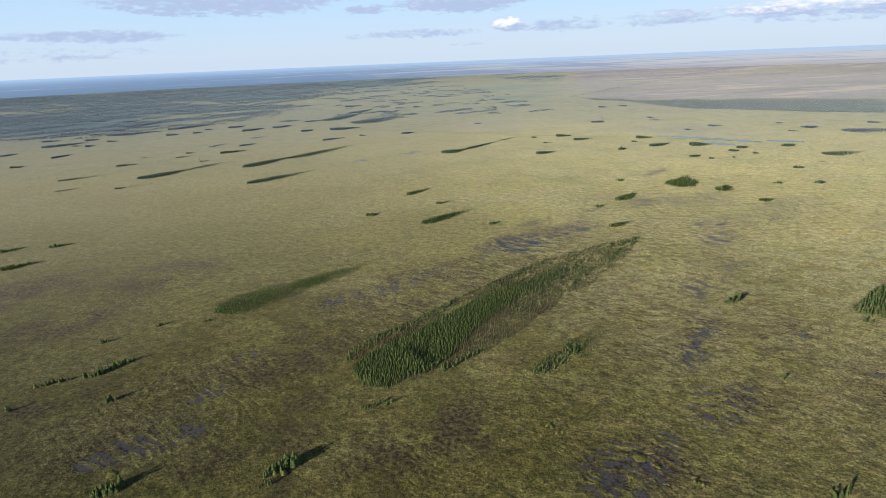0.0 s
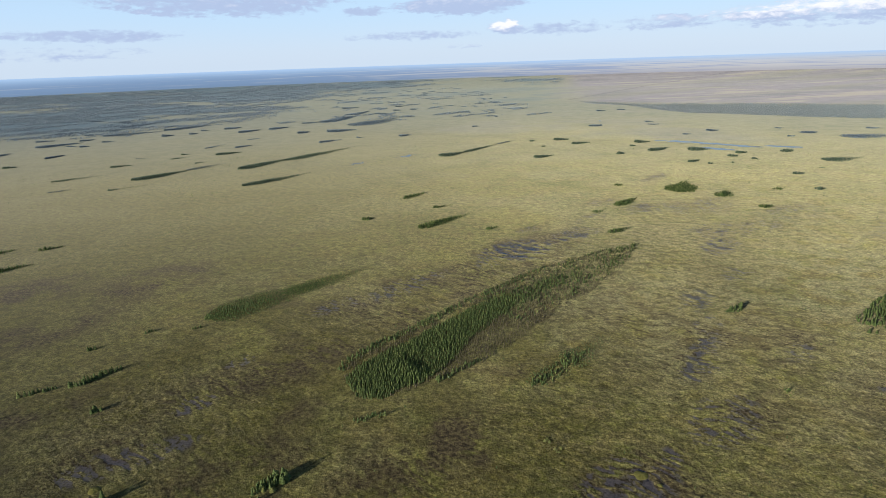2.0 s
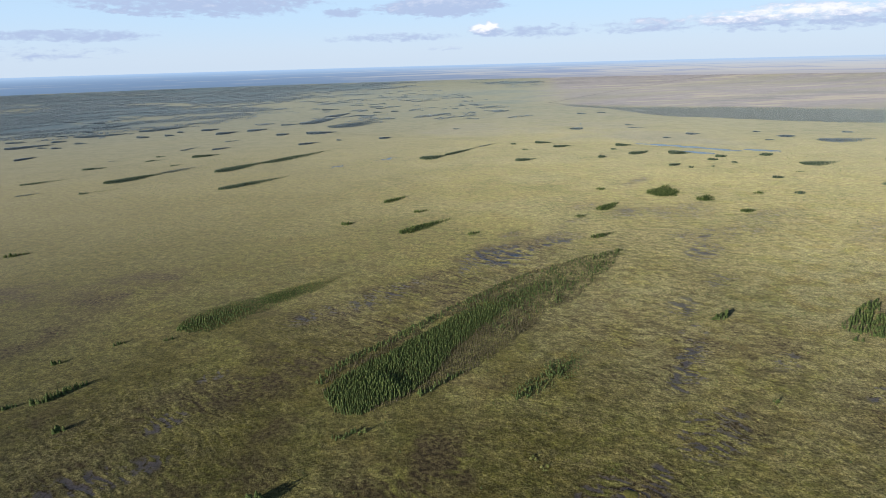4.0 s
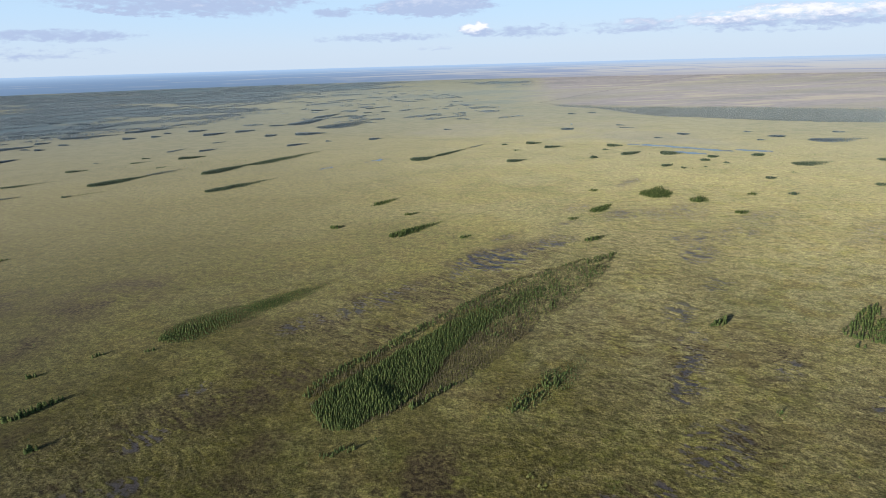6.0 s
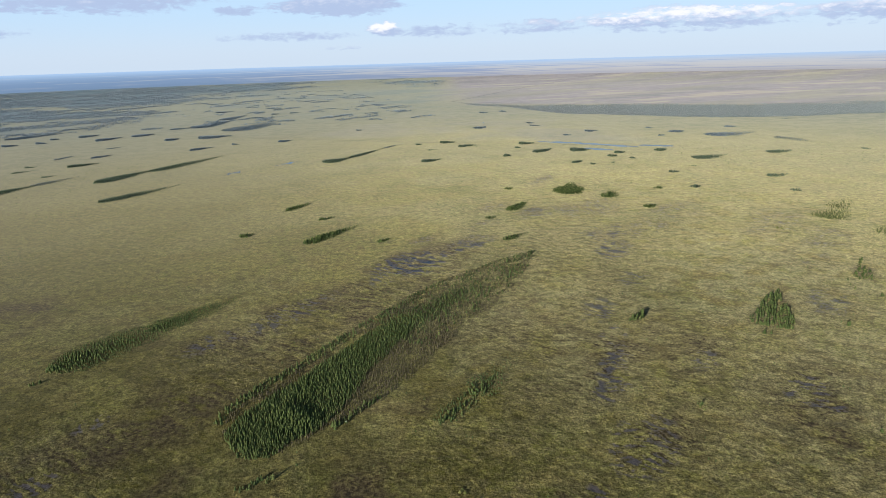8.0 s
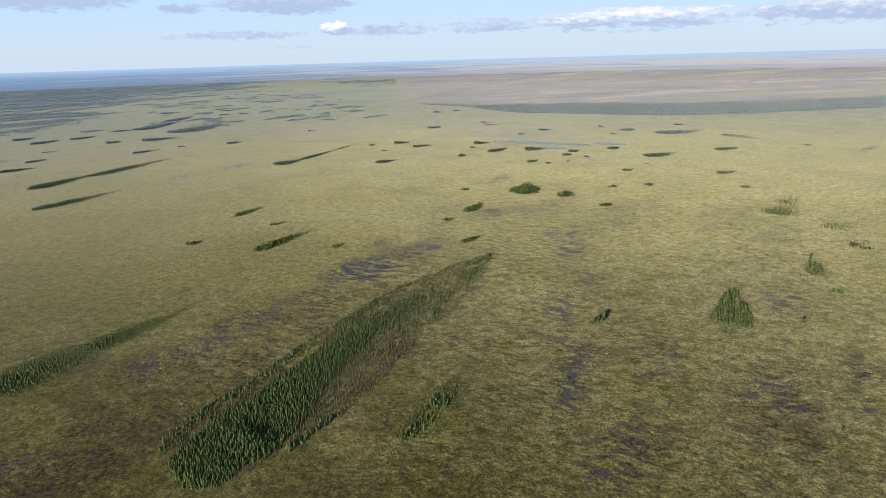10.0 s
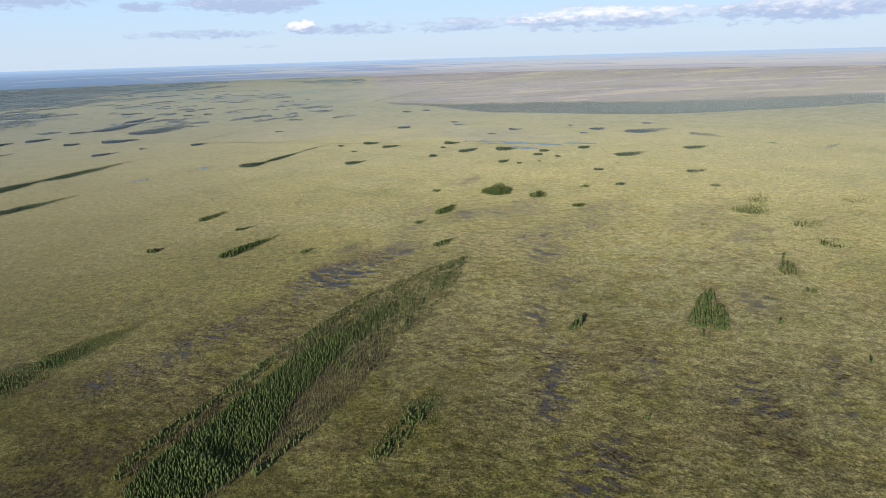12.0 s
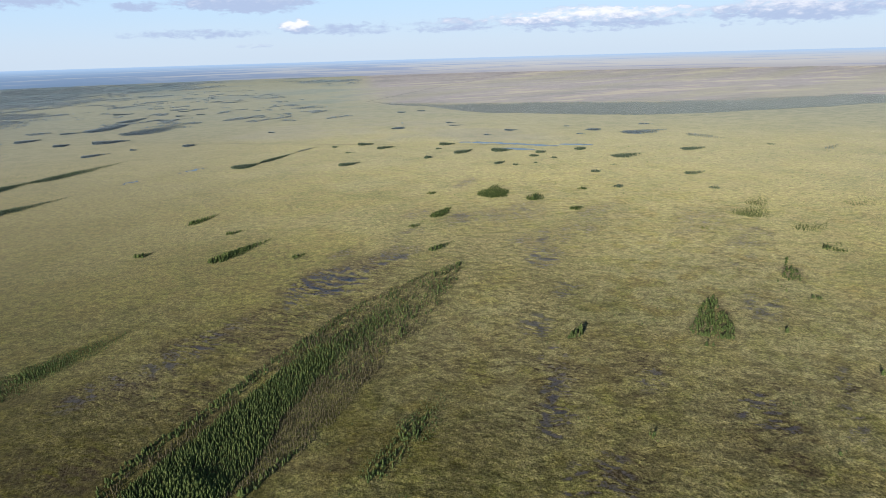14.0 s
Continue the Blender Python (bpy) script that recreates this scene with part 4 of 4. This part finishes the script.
# single trees and small clumps in the near bog
clump(-149, 229, -136, 245, 4.0, 26, 2.1, 2.8, "dark spruce in a straight row on open bog", "spruce row")
clump(-166, 223, -154, 230, 2.5, 9, 1.8, 3.0, "small spruce in a thin line on the bog", "thin spruce line")
clump(-131, 209, -127, 212, 1.5, 4, 2.2, 3.2, "small lone spruce casting a long shadow", "near spruces")
clump(-166, 205, -164, 207, 1.0, 2, 2.4, 2.6, "small lone spruce casting a long shadow", "near spruces")
clump(-160, 263, -157, 265, 2.0, 5, 1.8, 2.6, "small lone spruce casting a long shadow", "near spruces")
clump(-142, 280, -138, 283, 1.5, 4, 1.6, 2.2, "small lone spruce casting a long shadow", "near spruces")
clump(-121, 283, -116, 286, 1.5, 4, 1.5, 2.0, "small lone spruce casting a long shadow", "near spruces")
clump(-107, 154, -100, 160, 4.0, 16, 3.9, 1.9, "bright-edged spruce in a small tight clump", "tight clump")
clump(-58, 161, -48, 167, 4.0, 22, 4.4, 1.8, "bright-edged spruce in a small tight clump", "tight clump")
clump(-58, 156, -54, 158, 1.5, 5, 2.0, 1.2, "small lone spruce casting a long shadow", "near spruces")
clump(-32, 197, -21, 201, 3.0, 16, 2.0, 1.2, "stunted spruce in a short ragged line", "ragged line")
clump(138, 280, 147, 287, 5.0, 16, 3.2, 2.0, "dark spruce in a tight tuft on the bog", "spruce tuft")
clump(105, 141, 112, 145, 3.0, 6, 2.6, 1.6, "small lone spruce casting a long shadow", "near spruces")
clump(227, 250, 229, 251, 1.5, 3, 2.2, 2.6, "small lone spruce on open bog", "near spruces")
clump(270, 276, 274, 272, 3.0, 5, 1.8, 2.2, "small lone spruce on open bog", "near spruces")
clump(187, 253, 190, 252, 1.0, 2, 1.8, 2.2, "small lone spruce on open bog", "near spruces")
clump(172, 178, 173, 178, 0.6, 2, 1.4, 1.6, "small lone spruce on open bog", "near spruces")
clump(125, 207, 127, 207, 2.0, 4, 1.8, 1.4, "pale green bush on open bog", "near bushes")
clump(230, 208, 231, 209, 1.0, 2, 3.0, 2.4, "small lone spruce on open bog", "near spruces")
clump(274, 300, 266, 286, 1.5, 3, 1.8, 1.8, "small lone spruce on open bog", "near spruces")


BUSH = needle_material("willow_leaves", (0.110, 0.128, 0.034), (0.155, 0.170, 0.050), (0.205, 0.208, 0.078))


def bushes(x, y, spread, count, height):
    """Pale broad-leaved bushes in a loose tuft, each a low heap of leafy sprays."""
    for _ in range(count):
        px, py = x + single_rng.gauss(0, spread), y + single_rng.gauss(0, spread)
        v, tri = sprays(single_rng, 7, 8, single_rng.uniform(0.6, 0.85))
        leaves = bare_mesh("foliage", [tuple(p) for p in v], [tuple(int(i) for i in f) for f in tri], BUSH)
        leaves.attributes.new("tint", "FLOAT", "POINT").data.foreach_set("value", np.full(len(v), single_rng.random(), dtype=np.float32))
        foot = new("willow_bush")
        for name, mesh in (("foliage", leaves), ("stem", MASTERS[0][1])):
            new(name, mesh).parent = foot
        h = height * single_rng.uniform(0.7, 1.2)
        foot.matrix_basis = pose(px, py, float(level_at(px, py)[0]) - 0.03, 0, 0, single_rng.uniform(0, 360)) @ Matrix.Diagonal((h, h, h, 1))
        tagged(foot, "low pale green leafy bush on open bog", "bush", "near bushes")


for bx, by, spread, count, height in ((33, 181, 0.7, 3, 0.9), (36, 176, 0.9, 4, 0.9), (71, 149, 1.2, 5, 0.9), (126, 206, 1.0, 3, 0.9), (107, 144, 1.1, 4, 1.2), (-52, 162, 1.5, 4, 1.2), (-104, 157, 1.6, 5, 1.2),
                                      (313, 399, 1.6, 4, 1.6), (160, 244, 0.5, 2, 1.0)):
    bushes(bx, by, spread, count, height)

MOSS = plain_material("peat_moss", (0.085, 0.084, 0.020), (0.150, 0.140, 0.036), 1.2, 0.95)


def hummock(x, y, wide, tall):
    """A round low cushion of moss with an uneven rim."""
    rings, sides = 7, 28
    verts = [(0.0, 0.0, tall)]
    for r in range(1, rings + 1):
        for k in range(sides):
            a, q = 6.2832 * k / sides, r / rings
            rim = wide * (1 + 0.08 * math.sin(3 * a + x) + 0.05 * math.sin(5 * a + y))
            verts.append((rim * q * math.cos(a), rim * q * math.sin(a), tall * (1 - q**2.5) - 0.25 * (r == rings) + 0.04 * math.sin(9 * a + 5 * q)))
    faces = [(0, 1 + k, 1 + (k + 1) % sides) for k in range(sides)]
    faces += [(1 + (r - 1) * sides + k, 1 + r * sides + k, 1 + r * sides + (k + 1) % sides, 1 + (r - 1) * sides + (k + 1) % sides) for r in range(1, rings) for k in range(sides)]
    ob = new("moss_hummock", bare_mesh("moss_hummock", verts, faces, MOSS))
    ob.location = (x, y, float(level_at(x, y)[0]))
    tagged(ob, "round yellow-green cushion of moss on dark peat", "moss hummock", "moss cushions")


for hx, hy, wide, tall in ((58, 163, 2.4, 0.45), (-106, 165, 1.9, 0.4), (62, 158, 0.9, 0.3), (36, 170, 1.0, 0.3)):
    hummock(hx, hy, wide, tall)


def wedge(x, y, depth, breadth, bearing, count, height, label, group):
    """A wedge of trees, broad at the near side and narrowing away; the nearest stand as single trees."""
    b = radians(bearing)
    rest = []
    for k in range(count):
        a = 1 - math.sqrt(single_rng.random())
        off = single_rng.uniform(-0.5, 0.5) * breadth * (1 - 0.9 * a) * min(1.0, 0.75 + 2 * a)
        px, py = x + depth * a * math.sin(b) + off * math.cos(b), y + depth * a * math.cos(b) - off * math.sin(b)
        h = height * single_rng.uniform(0.6, 1.1)
        if a < 0.22:
            spruce(px, py, h, label, group)
        else:
            rest.append((px, py, h))
    ob = joined("spruce_stand", FULL, rest, NEEDLE, count, 1.5)
    tagged(ob, "wedge-shaped grove of small spruce narrowing across open bog", "tree stand", "tree islands of the bog", "stuff")


wedge(195, 258, 52, 22, 40, 215, 2.1, "slender spruce in an open wedge-shaped grove", "wedge grove")
wedge(282, 297, 42, 11, 42, 60, 1.9, "slender spruce in a thin open grove", "thin grove")

# ---- the long wood and the woods of the far plain ----
def long_wood():
    rng = np.random.default_rng(301)
    x, y = rng.uniform(383, 1500, 120000), rng.uniform(990, 1800, 120000)
    ok = in_long_wood(x, y) > rng.uniform(0.1, 0.95, x.size)
    x, y = x[ok], y[ok]
    thin = rng.uniform(0, 1, x.size) < np.interp(x, [383, 430, 520], [0.35, 0.6, 0.95])
    x, y = x[thin], y[thin]
    h = rng.uniform(1.1, 1.6, x.size) * np.interp(x, [400, 560], [0.7, 1.0])
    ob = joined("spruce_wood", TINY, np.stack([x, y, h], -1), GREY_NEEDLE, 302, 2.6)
    tagged(ob, "long grey-green belt of spruce wood across the plain", "forest", kind="stuff")


long_wood()


def far_woods():
    rng = np.random.default_rng(311)
    turn = np.radians(rng.uniform(-42, 62, 300000))
    r = np.sqrt(rng.uniform(1100**2, 3400**2, 300000))
    x, y = HUB[0] + r * np.sin(turn), HUB[1] + r * np.cos(turn)
    s, v = x * SIN + y * COS, x * COS - y * SIN
    thick = smooth(fractal(s / 130, v / 42, 4, 181), 0.5, 0.58)
    deep = np.where((thick > 0.4) & (wooded(x, y) + rng.normal(0, 0.12, r.size) > 0.45), 0.75, 0.0)
    # single islands over the open plain in front of the woods
    edge = np.interp(x, [-1100, -500, 0], [0.54, 0.60, 0.65])
    isles = smooth(fractal(s / 72, v / 34, 3, 185), edge, edge + 0.04) * smooth(y, 1280, 1450) * (1 - smooth(x + 0.1 * y, 300, 520)) * (1 - heath(x, y))
    isles = isles * smooth(fractal(x / 420, y / 300, 2, 188), 0.30, 0.55)
    chance = np.maximum(deep, np.where(isles > 0.35, 0.9, 0.0))
    ok = rng.uniform(0, 1, r.size) < chance
    x, y, r = x[ok], y[ok], r[ok]
    h = rng.uniform(1.8, 3.0, x.size)
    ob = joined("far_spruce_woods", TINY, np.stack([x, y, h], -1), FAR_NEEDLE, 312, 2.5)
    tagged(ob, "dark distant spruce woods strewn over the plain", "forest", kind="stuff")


far_woods()

# ---- cut lines and tracks across the bog ----
TRACK = plain_material("rutted_peat", (0.086, 0.086, 0.064), (0.115, 0.112, 0.082), 0.2)
CUT = plain_material("bare_cut_line", (0.045, 0.042, 0.048), (0.070, 0.064, 0.070), 0.2)


def track(points, width, name, label, mat, lift=0.12):
    """A narrow worn strip that follows the ground."""
    verts, faces = [], []
    for (x0, y0), (x1, y1) in zip(points, points[1:]):
        steps = max(2, int(math.hypot(x1 - x0, y1 - y0) / 8))
        ax, ay = x1 - x0, y1 - y0
        size = math.hypot(ax, ay)
        for k in range(steps + (1 if (x1, y1) == points[-1] else 0)):
            a = k / steps
            x, y = x0 + ax * a, y0 + ay * a
            wob = 1.5 * math.sin(x / 31) + 1.0 * math.sin(y / 17)
            w = width * (0.7 + 0.5 * abs(math.sin(x / 23 + y / 41)))
            for side in (-0.5, 0.5):
                px, py = x - ay / size * (w * side + wob), y + ax / size * (w * side + wob)
                verts.append((px, py, float(level_at(px, py)[0]) + lift))
    faces = [(2 * k, 2 * k + 1, 2 * k + 3, 2 * k + 2) for k in range(len(verts) // 2 - 1)]
    tagged(new(name, bare_mesh(name, verts, faces, mat)), label, "track", kind="structure")


track([(370, 1793), (866, 2532), (1179, 2895), (1468, 3135)], 4.0, "cut_line", "straight dark cut line through the shrub plain", CUT)
track([(-150, 1160), (182, 945), (287, 893), (420, 805)], 1.7, "bog_track", "faint dark vehicle track across the bog", TRACK)
track([(-60, 1110), (-29, 1161), (107, 1391), (295, 1668)], 1.7, "bog_track", "faint dark vehicle track across the bog", TRACK)

# ---- sedge tussocks over the near bog ----
SEDGE = needle_material("sedge_blades", (0.072, 0.066, 0.020), (0.104, 0.092, 0.030), (0.150, 0.128, 0.050))


def tussocks():
    rng = np.random.default_rng(401)
    forms = []
    for _ in range(6):
        verts, faces = [], []
        for k in range(5):
            a, q = 6.283 * (k + shapes.uniform(-0.3, 0.3)) / 5, shapes.uniform(0.5, 1.0)
            c, s = math.cos(a), math.sin(a)
            b = len(verts)
            verts += [(0.2 * q * c - 0.3 * s, 0.2 * q * s + 0.3 * c, 0.0), (0.2 * q * c + 0.3 * s, 0.2 * q * s - 0.3 * c, 0.0), (0.25 * q * c, 0.25 * q * s, shapes.uniform(0.5, 1.0))]
            faces.append((b, b + 1, b + 2))
        forms.append((np.array(verts), np.array(faces)))
    count = 110000
    turn = np.radians(rng.uniform(-44, 62, count))
    r = np.sqrt(rng.uniform(85**2, 380**2, count))
    x, y = HUB[0] + r * np.sin(turn), HUB[1] + r * np.cos(turn)
    high, _ = relief(x, y)
    ok = (high + rng.normal(0, 0.25, count) > 0.25) & (wetness(x, y) < 0.5) & (fractal(x / 22, y / 22, 3, 191) > 0.40)
    x, y = x[ok], y[ok]
    ob = joined("sedge_tussocks", forms, np.stack([x, y, rng.uniform(0.12, 0.28, x.size)], -1), SEDGE, 402, 1.9)
    tagged(ob, "straw-coloured sedge tussocks along the bog's ridges", "grass", kind="stuff")


tussocks()


# ---- lone dwarf shrubs dotted over the open bog ----
def lone_shrubs():
    rng = np.random.default_rng(451)
    count = 4200
    turn = np.radians(rng.uniform(-44, 62, count))
    r = np.sqrt(rng.uniform(100**2, 900**2, count))
    x, y = HUB[0] + r * np.sin(turn), HUB[1] + r * np.cos(turn)
    ok = (fractal(x / 70, y / 70, 3, 201) > 0.5) & (wetness(x, y) < 0.3)
    x, y = x[ok], y[ok]
    ob = joined("dwarf_shrubs", BUSHY, np.stack([x, y, rng.uniform(0.3, 1.2, x.size) * (0.8 + r[ok] / 1100)], -1), NEEDLE, 452)
    tagged(ob, "lone dark dwarf shrubs dotted over open sedge bog", "shrubs", kind="stuff")


lone_shrubs()

# ---- a small white case left at the edge of the trees ----
def white_case():
    m, n = material("white_plastic")
    place = n.add("ShaderNodeNewGeometry").outputs["Position"]
    finish(n, n.mix(n.noise(place, 3.0), (0.70, 0.70, 0.68), (0.82, 0.82, 0.80)), 0.45)
    foot = new("instrument_case")
    for name, size, z in (("body", (0.9, 0.6, 0.5), 0.25), ("lid", (0.96, 0.66, 0.12), 0.56)):
        bm = bmesh.new()
        bmesh.ops.create_cube(bm, size=1.0, matrix=Matrix.Translation((0, 0, z)) @ Matrix.Diagonal((*size, 1)))
        bmesh.ops.bevel(bm, geom=bm.edges[:], offset=0.05, segments=2, affect="EDGES")
        mesh = bpy.data.meshes.new(name)
        bm.to_mesh(mesh)
        bm.free()
        mesh.materials.append(m)
        new(name, mesh).parent = foot
    foot.matrix_basis = pose(2.0, 226.5, float(level_at(2.0, 226.5)[0]) - 0.02, 0, 0, 30) @ Matrix.Scale(0.7, 4)
    tagged(foot, "small white plastic case standing by spruces in the bog", "case")


white_case()
